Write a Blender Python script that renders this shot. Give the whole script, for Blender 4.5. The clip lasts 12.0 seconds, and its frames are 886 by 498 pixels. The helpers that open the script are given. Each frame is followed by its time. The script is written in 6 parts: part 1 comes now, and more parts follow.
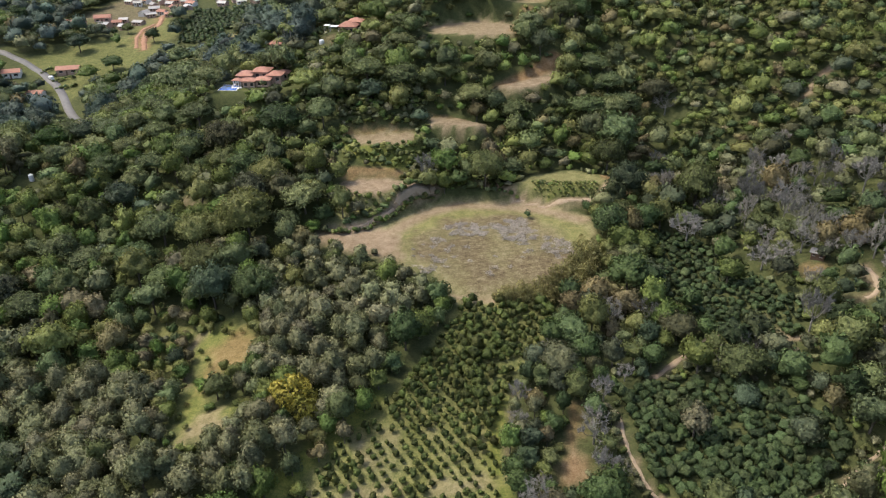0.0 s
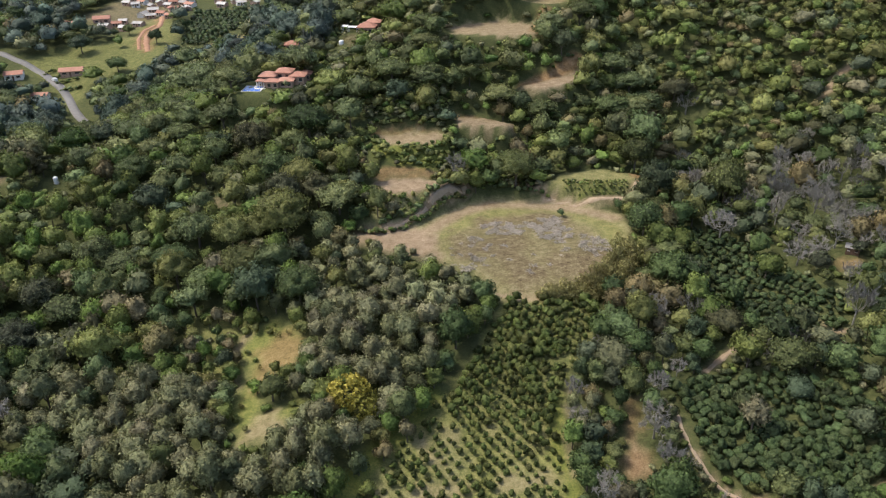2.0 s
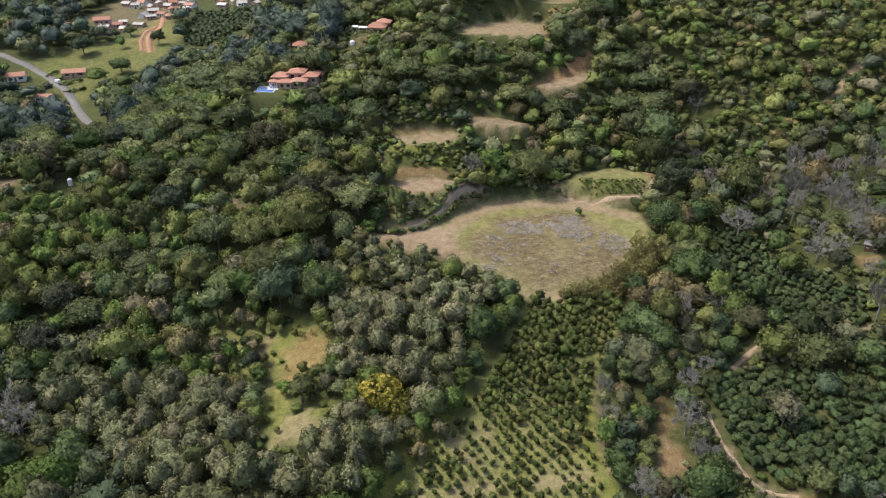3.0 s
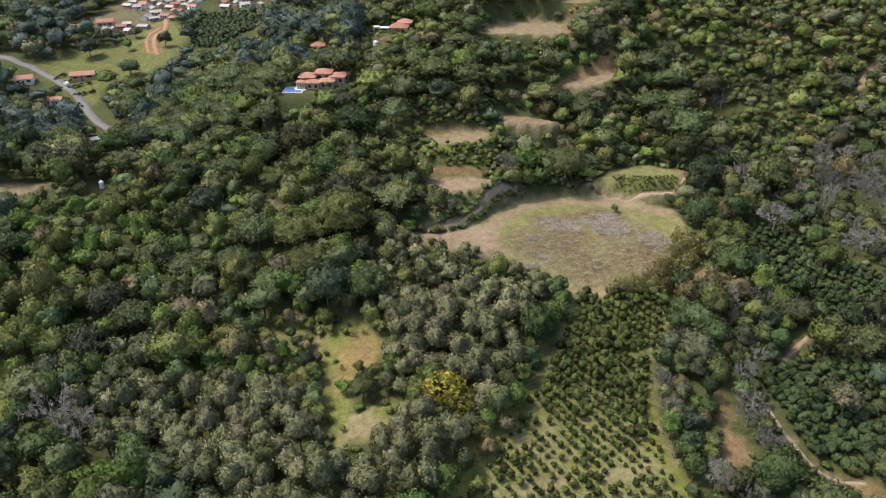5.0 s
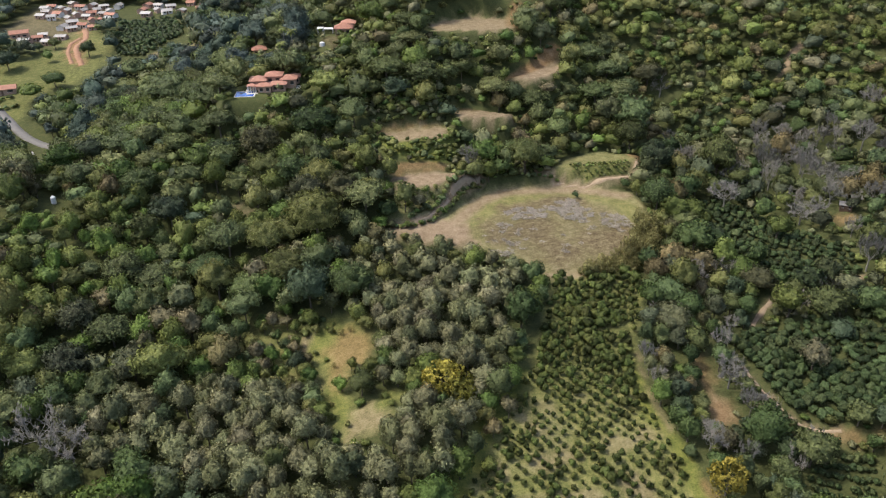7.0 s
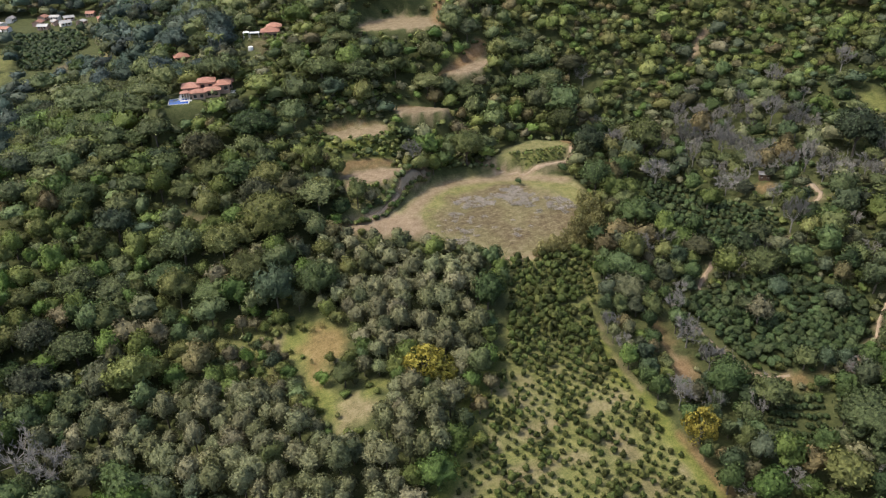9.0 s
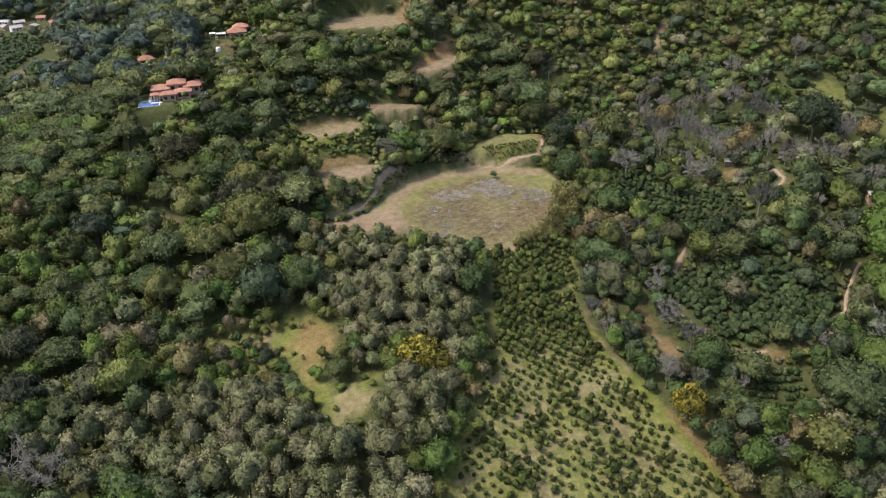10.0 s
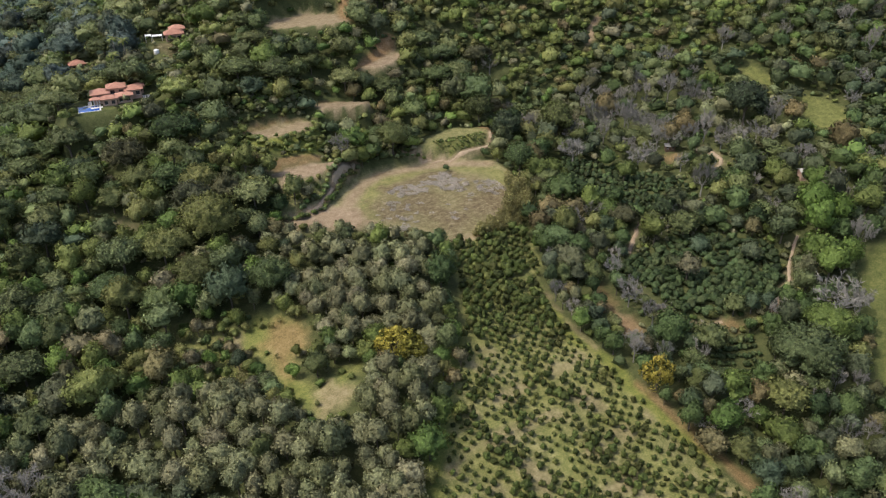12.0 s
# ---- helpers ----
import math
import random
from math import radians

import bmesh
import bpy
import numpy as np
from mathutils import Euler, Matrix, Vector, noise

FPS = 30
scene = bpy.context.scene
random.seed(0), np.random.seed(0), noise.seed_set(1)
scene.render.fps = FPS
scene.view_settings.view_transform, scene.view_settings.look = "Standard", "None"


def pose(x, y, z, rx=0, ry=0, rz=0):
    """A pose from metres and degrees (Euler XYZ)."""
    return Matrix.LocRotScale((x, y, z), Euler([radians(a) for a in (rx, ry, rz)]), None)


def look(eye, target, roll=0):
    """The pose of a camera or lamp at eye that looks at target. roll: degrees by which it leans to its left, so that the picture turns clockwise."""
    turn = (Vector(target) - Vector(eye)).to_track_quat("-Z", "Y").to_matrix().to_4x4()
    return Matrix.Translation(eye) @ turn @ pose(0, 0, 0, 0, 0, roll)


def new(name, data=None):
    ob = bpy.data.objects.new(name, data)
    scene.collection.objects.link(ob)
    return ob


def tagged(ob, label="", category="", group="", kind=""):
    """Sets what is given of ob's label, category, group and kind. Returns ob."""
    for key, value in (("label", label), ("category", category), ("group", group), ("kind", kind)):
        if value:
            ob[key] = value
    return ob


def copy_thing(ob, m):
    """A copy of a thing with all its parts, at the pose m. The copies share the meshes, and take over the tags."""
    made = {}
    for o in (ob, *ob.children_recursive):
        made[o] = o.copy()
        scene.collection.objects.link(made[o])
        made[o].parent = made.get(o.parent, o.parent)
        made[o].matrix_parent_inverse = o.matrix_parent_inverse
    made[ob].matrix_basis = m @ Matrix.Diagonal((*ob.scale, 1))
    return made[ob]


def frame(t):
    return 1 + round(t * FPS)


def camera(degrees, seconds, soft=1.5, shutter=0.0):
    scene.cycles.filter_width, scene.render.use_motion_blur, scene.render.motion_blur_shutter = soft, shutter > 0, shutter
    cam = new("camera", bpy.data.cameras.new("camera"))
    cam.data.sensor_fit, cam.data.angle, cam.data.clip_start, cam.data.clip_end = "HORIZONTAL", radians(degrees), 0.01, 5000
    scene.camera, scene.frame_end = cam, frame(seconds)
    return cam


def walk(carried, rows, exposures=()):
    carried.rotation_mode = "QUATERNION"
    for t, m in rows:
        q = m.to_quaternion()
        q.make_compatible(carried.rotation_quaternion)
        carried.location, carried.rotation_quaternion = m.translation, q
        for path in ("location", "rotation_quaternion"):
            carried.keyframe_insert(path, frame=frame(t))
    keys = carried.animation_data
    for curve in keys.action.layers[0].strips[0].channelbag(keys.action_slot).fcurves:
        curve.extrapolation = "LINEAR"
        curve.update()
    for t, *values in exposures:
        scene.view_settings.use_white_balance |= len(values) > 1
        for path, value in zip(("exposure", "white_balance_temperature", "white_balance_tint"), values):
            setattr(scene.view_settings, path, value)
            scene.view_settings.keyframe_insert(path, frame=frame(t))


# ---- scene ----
cam = camera(61.5, 12.0, soft=1.2)
PATH = [
    (0, (0.988, -0.454, 107.586), (0.966, 1.296, 106.617), -1.2),
    (0.5, (-3.461, -0.577, 107.443), (-3.466, 1.174, 106.476), -1.1),
    (1, (-7.986, -0.885, 107.47), (-7.977, 0.866, 106.504), -1.0),
    (1.5, (-12.678, -1.045, 107.611), (-12.653, 0.706, 106.645), -0.9),
    (2, (-17.359, -1.306, 107.706), (-17.319, 0.444, 106.74), -0.8),
    (2.5, (-21.93, -1.345, 107.725), (-21.876, 0.406, 106.759), -0.8),
    (3, (-26.779, -1.274, 107.577), (-26.71, 0.477, 106.612), -0.7),
    (5, (-45.389, -1.352, 107.379), (-45.267, 0.397, 106.417), -0.6),
    (5.5, (-50.089, -1.669, 107.402), (-49.952, 0.08, 106.441), -0.6),
    (6, (-54.202, -2.115, 107.466), (-54.045, -0.368, 106.504), -0.6),
    (6.5, (-58.144, -2.594, 107.212), (-57.894, -0.859, 106.25), -0.8),
    (7, (-62.178, -3.344, 107.136), (-61.842, -1.623, 106.175), -0.9),
    (7.5, (-66.568, -3.873, 107.066), (-66.166, -2.166, 106.106), -1.0),
    (9.5, (-83.538, -6.05, 106.857), (-82.902, -4.415, 105.898), -1.3),
    (10, (-88.147, -6.235, 106.675), (-87.456, -4.622, 105.715), -1.3),
    (10.5, (-91.973, -6.459, 106.579), (-91.233, -4.868, 105.619), -1.2),
    (11, (-95.125, -6.462, 106.54), (-94.341, -4.894, 105.579), -1.2),
    (11.5, (-97.468, -5.79, 106.539), (-96.641, -4.244, 105.576), -1.2),
    (12, (-99.593, -4.726, 106.193), (-98.726, -3.202, 105.23), -1.1),
]
walk(cam, [(t, look(eye, target, roll)) for t, eye, target, roll in PATH], exposures=[(0, 0.45), (5.5, 0.42), (9.5, 0.34), (12, 0.30)])

# ---- light ----
SUN_EL, SUN_AZ = 58.0, 284.0  # degrees: height, and compass bearing from +y clockwise
world = bpy.data.worlds.new("world")
scene.world = world
world.use_nodes = True
wn = world.node_tree.nodes
sky = wn.new("ShaderNodeTexSky")
sky.sky_type = "NISHITA"
sky.sun_disc = False
sky.sun_elevation = radians(SUN_EL)
sky.sun_rotation = radians(SUN_AZ)
sky.air_density, sky.dust_density = 1.0, 4.0
wn["Background"].inputs["Strength"].default_value = 0.205
world.node_tree.links.new(sky.outputs[0], wn["Background"].inputs["Color"])

sun = new("sun", bpy.data.lights.new("sun", "SUN"))
sun.data.energy = 2.35
sun.data.angle = radians(1.5)
sun.data.color = (1.0, 0.95, 0.83)
sx = math.sin(radians(SUN_AZ)) * math.cos(radians(SUN_EL))
sy = math.cos(radians(SUN_AZ)) * math.cos(radians(SUN_EL))
sz = math.sin(radians(SUN_EL))
sun.matrix_world = look((sx * 500, sy * 500 + 200, sz * 500), (0, 200, 0))


# ---- materials ----
def node_material(name):
    m = bpy.data.materials.new(name)
    m.use_nodes = True
    nt = m.node_tree
    return m, nt.nodes, nt.links, nt.nodes["Principled BSDF"]


def ramp(nodes, stops):
    r = nodes.new("ShaderNodeValToRGB")
    els = r.color_ramp.elements
    while len(els) < len(stops):
        els.new(0.5)
    for e, (p, c) in zip(els, stops):
        e.position, e.color = p, (*c, 1)
    return r


def math_node(nodes, links, op, a, b):
    n = nodes.new("ShaderNodeMath")
    n.operation = op
    for k, v in enumerate((a, b)):
        if isinstance(v, (int, float)):
            n.inputs[k].default_value = v
        else:
            links.new(v, n.inputs[k])
    return n.outputs[0]


def mix_rgb(nodes, links, fac, a, b, mode="MIX"):
    n = nodes.new("ShaderNodeMix")
    n.data_type, n.blend_type = "RGBA", mode
    for k, v in ((0, fac), (6, a), (7, b)):
        if isinstance(v, (int, float)):
            n.inputs[k].default_value = v
        elif isinstance(v, tuple):
            n.inputs[k].default_value = (*v, 1)
        else:
            links.new(v, n.inputs[k])
    return n.outputs[2]


def noise_tex(nodes, links, scale, detail=4.0, rough=0.55, coord=None):
    n = nodes.new("ShaderNodeTexNoise")
    n.inputs["Scale"].default_value = scale
    n.inputs["Detail"].default_value = detail
    n.inputs["Roughness"].default_value = rough
    if coord is not None:
        links.new(coord, n.inputs["Vector"])
    return n.outputs["Fac"]


def leaf_material(name, colours, gloss=0.5, through_light=0.25, tufts=1.5):
    """Foliage: a colour for each tree, varied from leaf to leaf, some light passing through."""
    m, n, l, p = node_material(name)
    tint = n.new("ShaderNodeAttribute")
    tint.attribute_name = "tint"
    info = n.new("ShaderNodeObjectInfo")
    geo = n.new("ShaderNodeNewGeometry")
    per_tree = math_node(n, l, "FRACT", math_node(n, l, "ADD", tint.outputs["Fac"], info.outputs["Random"]), 0)
    r = ramp(n, [(k / max(1, len(colours) - 1), c) for k, c in enumerate(colours)])
    l.new(per_tree, r.inputs[0])
    island = math_node(n, l, "MULTIPLY_ADD", geo.outputs["Random Per Island"], 0.9)
    island.node.inputs[2].default_value = 0.5
    vigour = math_node(n, l, "FRACT", math_node(n, l, "MULTIPLY", per_tree, 7.31), 0)
    vigour = math_node(n, l, "MULTIPLY_ADD", vigour, 0.6)
    vigour.node.inputs[2].default_value = 0.68
    fine = noise_tex(n, l, 2.4, 4.0, 0.7, geo.outputs["Position"])
    grain = noise_tex(n, l, 0.9, 4.0, 0.7, geo.outputs["Position"])
    grain = math_node(n, l, "MULTIPLY_ADD", grain, 0.9)
    grain.node.inputs[2].default_value = 0.55
    speck = math_node(n, l, "MULTIPLY_ADD", fine, 1.7)
    speck.node.inputs[2].default_value = 0.15
    val = math_node(n, l, "MULTIPLY", math_node(n, l, "MULTIPLY", math_node(n, l, "MULTIPLY", island, grain), vigour), speck)
    hsv = n.new("ShaderNodeHueSaturation")
    l.new(val, hsv.inputs["Value"])
    l.new(r.outputs[0], hsv.inputs["Color"])
    l.new(hsv.outputs[0], p.inputs["Base Color"])
    p.inputs["Roughness"].default_value = gloss
    p.inputs["Specular IOR Level"].default_value = 0.14
    tuft = n.new("ShaderNodeTexVoronoi")
    tuft.inputs["Scale"].default_value = tufts
    l.new(geo.outputs["Position"], tuft.inputs["Vector"])
    rise = math_node(n, l, "SUBTRACT", fine, math_node(n, l, "MULTIPLY", tuft.outputs["Distance"], 0.9))
    bn = n.new("ShaderNodeBump")
    bn.inputs["Strength"].default_value = 0.85
    bn.inputs["Distance"].default_value = 0.55 / tufts
    l.new(rise, bn.inputs["Height"])
    l.new(bn.outputs[0], p.inputs["Normal"])
    tr = n.new("ShaderNodeBsdfTranslucent")
    l.new(hsv.outputs[0], tr.inputs[0])
    mx = n.new("ShaderNodeMixShader")
    mx.inputs[0].default_value = through_light
    l.new(p.outputs[0], mx.inputs[1])
    l.new(tr.outputs[0], mx.inputs[2])
    l.new(mx.outputs[0], n["Material Output"].inputs[0])
    return m


def rough_material(name, a, b, scale=2.0, rough=0.85, bump=0.3, metal=0.0):
    """Plain surface with stains and grain."""
    m, n, l, p = node_material(name)
    geo = n.new("ShaderNodeNewGeometry")
    info = n.new("ShaderNodeObjectInfo")
    f1 = noise_tex(n, l, scale, 5.0, 0.6, geo.outputs["Position"])
    f2 = noise_tex(n, l, scale * 9, 3.0, 0.6, geo.outputs["Position"])
    f = math_node(n, l, "ADD", math_node(n, l, "MULTIPLY", f1, 0.6), math_node(n, l, "MULTIPLY", f2, 0.4))
    f = math_node(n, l, "ADD", f, math_node(n, l, "MULTIPLY", math_node(n, l, "SUBTRACT", info.outputs["Random"], 0.5), 0.25))
    r = ramp(n, [(0.3, a), (0.7, b)])
    l.new(f, r.inputs[0])
    l.new(r.outputs[0], p.inputs["Base Color"])
    p.inputs["Roughness"].default_value = rough
    p.inputs["Metallic"].default_value = metal
    if bump:
        bn = n.new("ShaderNodeBump")
        bn.inputs["Strength"].default_value = bump
        l.new(f2, bn.inputs["Height"])
        l.new(bn.outputs[0], p.inputs["Normal"])
    return m


LEAF_GREY = leaf_material("grey_green_leaves", [(0.130, 0.138, 0.060), (0.172, 0.180, 0.092), (0.186, 0.178, 0.096), (0.148, 0.164, 0.080), (0.200, 0.184, 0.110)], 0.5, 0.15, 2.2)
LEAF_DARK = leaf_material("dark_green_leaves", [(0.054, 0.086, 0.034), (0.084, 0.120, 0.040), (0.066, 0.092, 0.056), (0.116, 0.134, 0.046), (0.080, 0.098, 0.060), (0.110, 0.108, 0.052)])
LEAF_MID = leaf_material("green_leaves", [(0.088, 0.148, 0.040), (0.134, 0.176, 0.048), (0.172, 0.176, 0.062), (0.100, 0.142, 0.058), (0.150, 0.166, 0.078)])
LEAF_LIGHT = leaf_material("yellow_green_leaves", [(0.168, 0.186, 0.056), (0.138, 0.180, 0.050), (0.196, 0.190, 0.070)], 0.5, 0.3)
LEAF_BRIGHT = leaf_material("bright_green_leaves", [(0.112, 0.180, 0.042), (0.140, 0.196, 0.050)], 0.5, 0.3)
LEAF_BROWN = leaf_material("brown_leaves", [(0.150, 0.122, 0.058), (0.162, 0.144, 0.066), (0.132, 0.120, 0.066), (0.196, 0.156, 0.072), (0.170, 0.150, 0.088)], 0.6, 0.2)
LEAF_OLIVE = leaf_material("olive_leaves", [(0.130, 0.154, 0.060), (0.112, 0.142, 0.064), (0.158, 0.170, 0.070), (0.120, 0.156, 0.060)], 0.55, 0.2)
# distance haze painted into the leaf colour: greyer and bluer than LEAF_DARK
LEAF_HAZED = leaf_material("haze_tinted_leaves", [(0.060, 0.092, 0.070), (0.080, 0.112, 0.080), (0.074, 0.098, 0.088), (0.100, 0.120, 0.078)], 0.6, 0.2)
LEAF_YELLOW = leaf_material("yellow_leaves", [(0.33, 0.31, 0.06), (0.26, 0.28, 0.06), (0.38, 0.32, 0.065)], 0.5, 0.3)
LEAF_ORCHARD = leaf_material("orchard_leaves", [(0.062, 0.084, 0.023), (0.077, 0.099, 0.027), (0.087, 0.094, 0.028)], 0.5, 0.2, 2.6)
LEAF_COFFEE = leaf_material("coffee_leaves", [(0.044, 0.068, 0.028), (0.054, 0.080, 0.030), (0.064, 0.082, 0.034)], 0.5, 0.2, 2.2)
LEAF_DRY = leaf_material("dry_shrub_leaves", [(0.27, 0.245, 0.10), (0.29, 0.27, 0.115), (0.24, 0.23, 0.095)], 0.7, 0.4)
PATH_SOIL = rough_material("trodden_soil", (0.22, 0.16, 0.10), (0.34, 0.265, 0.185), 0.8, 0.95, 0.3)
RED_SOIL = rough_material("red_earth", (0.2, 0.1, 0.055), (0.32, 0.18, 0.11), 0.6, 0.95, 0.3)
TWIG_GREY = rough_material("grey_twigs", (0.125, 0.118, 0.102), (0.225, 0.212, 0.188), 0.6, 0.9, 0)
BARK = rough_material("bark", (0.06, 0.05, 0.038), (0.13, 0.11, 0.085), 3.0, 0.95, 0.4)
BRUSH = rough_material("dry_brush", (0.19, 0.165, 0.135), (0.48, 0.43, 0.365), 1.2, 0.95, 0)
TARMAC = rough_material("worn_tarmac", (0.13, 0.125, 0.12), (0.22, 0.21, 0.2), 0.5, 0.85, 0.1)
TERRACOTTA = rough_material("terracotta_roof", (0.25, 0.11, 0.075), (0.39, 0.2, 0.14), 0.9, 0.85, 0.2)
ROOF_TIN = rough_material("tin_roof", (0.19, 0.175, 0.16), (0.42, 0.40, 0.38), 0.25, 0.6, 0.0)
PLASTER = rough_material("white_plaster", (0.62, 0.58, 0.52), (0.78, 0.75, 0.70), 0.7, 0.85, 0.1)
PLASTER_PINK = rough_material("pink_plaster", (0.38, 0.25, 0.19), (0.48, 0.33, 0.26), 0.7, 0.85, 0.1)
STONE_PALE = rough_material("pale_paving", (0.5, 0.47, 0.43), (0.66, 0.63, 0.58), 1.0, 0.7, 0.1)
DARK_GLASS = rough_material("dark_window", (0.02, 0.022, 0.025), (0.05, 0.05, 0.055), 1.0, 0.15, 0)
WOOD_DARK = rough_material("dark_wood", (0.09, 0.055, 0.035), (0.17, 0.10, 0.06), 2.0, 0.7, 0.2)
CAR_PAINT = rough_material("white_car_paint", (0.70, 0.70, 0.70), (0.78, 0.78, 0.78), 0.5, 0.25, 0)
RUBBER = rough_material("black_rubber", (0.02, 0.02, 0.02), (0.04, 0.04, 0.04), 4.0, 0.9, 0)
TANK_WHITE = rough_material("white_tank", (0.68, 0.69, 0.7), (0.8, 0.8, 0.8), 0.6, 0.4, 0)


def pool_material():
    m, n, l, p = node_material("pool_water")
    geo = n.new("ShaderNodeNewGeometry")
    f = noise_tex(n, l, 1.5, 2.0, 0.5, geo.outputs["Position"])
    r = ramp(n, [(0.3, (0.02, 0.07, 0.32)), (0.7, (0.05, 0.14, 0.45))])
    l.new(f, r.inputs[0])
    l.new(r.outputs[0], p.inputs["Base Color"])
    p.inputs["Roughness"].default_value = 0.08
    b = n.new("ShaderNodeBump")
    b.inputs["Strength"].default_value = 0.15
    l.new(f, b.inputs["Height"])
    l.new(b.outputs[0], p.inputs["Normal"])
    return m


POOL = pool_material()


def ground_material():
    """Forest litter, with bare soil, grass and rubble where the attributes say so."""
    m, n, l, p = node_material("ground")
    geo = n.new("ShaderNodeNewGeometry")
    pos = geo.outputs["Position"]
    big, mid, fine = noise_tex(n, l, 0.06, 5, 0.6, pos), noise_tex(n, l, 0.5, 6, 0.72, pos), noise_tex(n, l, 2.6, 4, 0.75, pos)
    stretch = n.new("ShaderNodeMapping")
    stretch.inputs["Rotation"].default_value = (0, 0, radians(-12))
    stretch.inputs["Scale"].default_value = (0.5, 0.85, 1.0)
    l.new(pos, stretch.inputs["Vector"])
    streak = noise_tex(n, l, 0.9, 6, 0.75, stretch.outputs[0])
    both = math_node(n, l, "ADD", math_node(n, l, "MULTIPLY", mid, 0.5), math_node(n, l, "MULTIPLY", fine, 0.5))
    lined = math_node(n, l, "ADD", math_node(n, l, "MULTIPLY", streak, 0.65), math_node(n, l, "MULTIPLY", fine, 0.35))

    def tone(*stops, by=None):
        r = ramp(n, stops)
        l.new(both if by is None else by, r.inputs[0])
        return r.outputs[0]

    litter = tone((0.38, (0.036, 0.043, 0.017)), (0.52, (0.064, 0.073, 0.028)), (0.64, (0.1, 0.096, 0.042)))
    soil = tone((0.36, (0.15, 0.104, 0.065)), (0.5, (0.225, 0.167, 0.109)), (0.64, (0.305, 0.242, 0.167)))
    grass = tone((0.39, (0.092, 0.096, 0.036)), (0.5, (0.165, 0.160, 0.066)), (0.61, (0.25, 0.23, 0.112)))
    lush = tone((0.38, (0.070, 0.092, 0.022)), (0.5, (0.128, 0.142, 0.034)), (0.62, (0.198, 0.190, 0.056)))
    red = tone((0.38, (0.15, 0.085, 0.040)), (0.5, (0.225, 0.135, 0.070)), (0.62, (0.30, 0.20, 0.115)))
    scrub = tone((0.41, (0.028, 0.020, 0.010)), (0.46, (0.076, 0.058, 0.028)), (0.52, (0.114, 0.096, 0.048)), (0.60, (0.200, 0.172, 0.104)), by=lined)
    a, b = n.new("ShaderNodeAttribute"), n.new("ShaderNodeAttribute")
    a.attribute_name, b.attribute_name = "cover_a", "cover_b"
    sa, sb = n.new("ShaderNodeSeparateColor"), n.new("ShaderNodeSeparateColor")
    l.new(a.outputs["Color"], sa.inputs[0])
    l.new(b.outputs["Color"], sb.inputs[0])
    col = litter
    ragged = math_node(n, l, "MULTIPLY", math_node(n, l, "SUBTRACT", math_node(n, l, "ADD", math_node(n, l, "MULTIPLY", mid, 0.65), math_node(n, l, "MULTIPLY", fine, 0.35)), 0.5), 1.3)
    for mask, colour in ((sa.outputs[1], grass), (sa.outputs[2], lush), (sb.outputs[1], scrub), (sa.outputs[0], soil), (sb.outputs[0], red)):
        w = math_node(n, l, "ADD", mask, math_node(n, l, "MULTIPLY", ragged, math_node(n, l, "MULTIPLY", mask, math_node(n, l, "SUBTRACT", 1.0, mask))))
        w = math_node(n, l, "ADD", w, math_node(n, l, "MULTIPLY", ragged, math_node(n, l, "MULTIPLY", mask, 0.5)))
        w.node.use_clamp = True
        col = mix_rgb(n, l, w, col, colour)
    shade = math_node(n, l, "MULTIPLY_ADD", big, 0.5)
    shade.node.inputs[2].default_value = 0.75
    hsv = n.new("ShaderNodeHueSaturation")
    l.new(col, hsv.inputs["Color"])
    l.new(shade, hsv.inputs["Value"])
    l.new(hsv.outputs[0], p.inputs["Base Color"])
    p.inputs["Roughness"].default_value = 0.95
    p.inputs["Specular IOR Level"].default_value = 0.1
    bn = n.new("ShaderNodeBump")
    bn.inputs["Strength"].default_value = 0.6
    bn.inputs["Distance"].default_value = 0.25
    l.new(both, bn.inputs["Height"])
    l.new(bn.outputs[0], p.inputs["Normal"])
    return m


GROUND = ground_material()

# ---- lie of the land ----
HILLS = [(x, y, 62.0) for y in (60, 130, 200, 265, 330) for x in (-200, -110, -30, 50, 130, 210)]
HILLS += [(-260, 430, 95.0), (-150, 430, 95.0), (-40, 420, 95.0), (80, 420, 95.0), (-260, 560, 95.0), (-130, 560, 95.0), (0, 560, 95.0)]
RISE = [-3.5, 1.3, -5.2, -9.6, 4.8, -2.0, -11.5, -8.8, 6.8, -3.2, 4.2, -3.2, 17.6, -8.6, -4.5, -4.3, -0.3, 8.5, 7.9, 7.4,
        9.6, -9.9, -9.4, 16.9, -19.6, -9.1, 18.2, 15.1, 6.0, 15.2, -0.7, -3.3, 2.8, 26.5, -0.1, -11.7, 2.2]

CLEARING = [(-40, 203), (-37, 205.5), (-31, 202.5), (-21, 206), (-14, 214), (-5, 222), (3, 225), (18, 223.5), (31, 220.5), (39, 214.5), (46, 212),
            (45, 200), (43, 191), (38, 181), (29, 173), (13, 171.5), (2, 173), (-1.5, 179), (-6.5, 184), (-12, 187.5), (-17, 191.5), (-24, 194), (-32, 197)]
TERRACE_1 = [(-34, 226), (-27, 227.5), (-8.5, 224), (-11, 220), (-22, 216), (-30, 214.5), (-34, 215)]
TERRACE_2 = [(-36, 250.5), (-26, 252), (-12, 252.5), (-10.5, 248), (-16, 241), (-28, 241), (-34, 247)]
TERRACE_3 = [(22, 225), (30, 232), (43, 235), (54.5, 230), (51, 222), (40, 223), (30, 222)]
TERRACE_4 = [(17, 266), (27, 272.5), (43, 283), (42.5, 275), (34, 265.5), (25, 263)]
TERRACE_5 = [(-7, 302), (-1, 314), (14, 318), (29, 311), (26, 292.5), (8, 293), (-4, 296.5)]
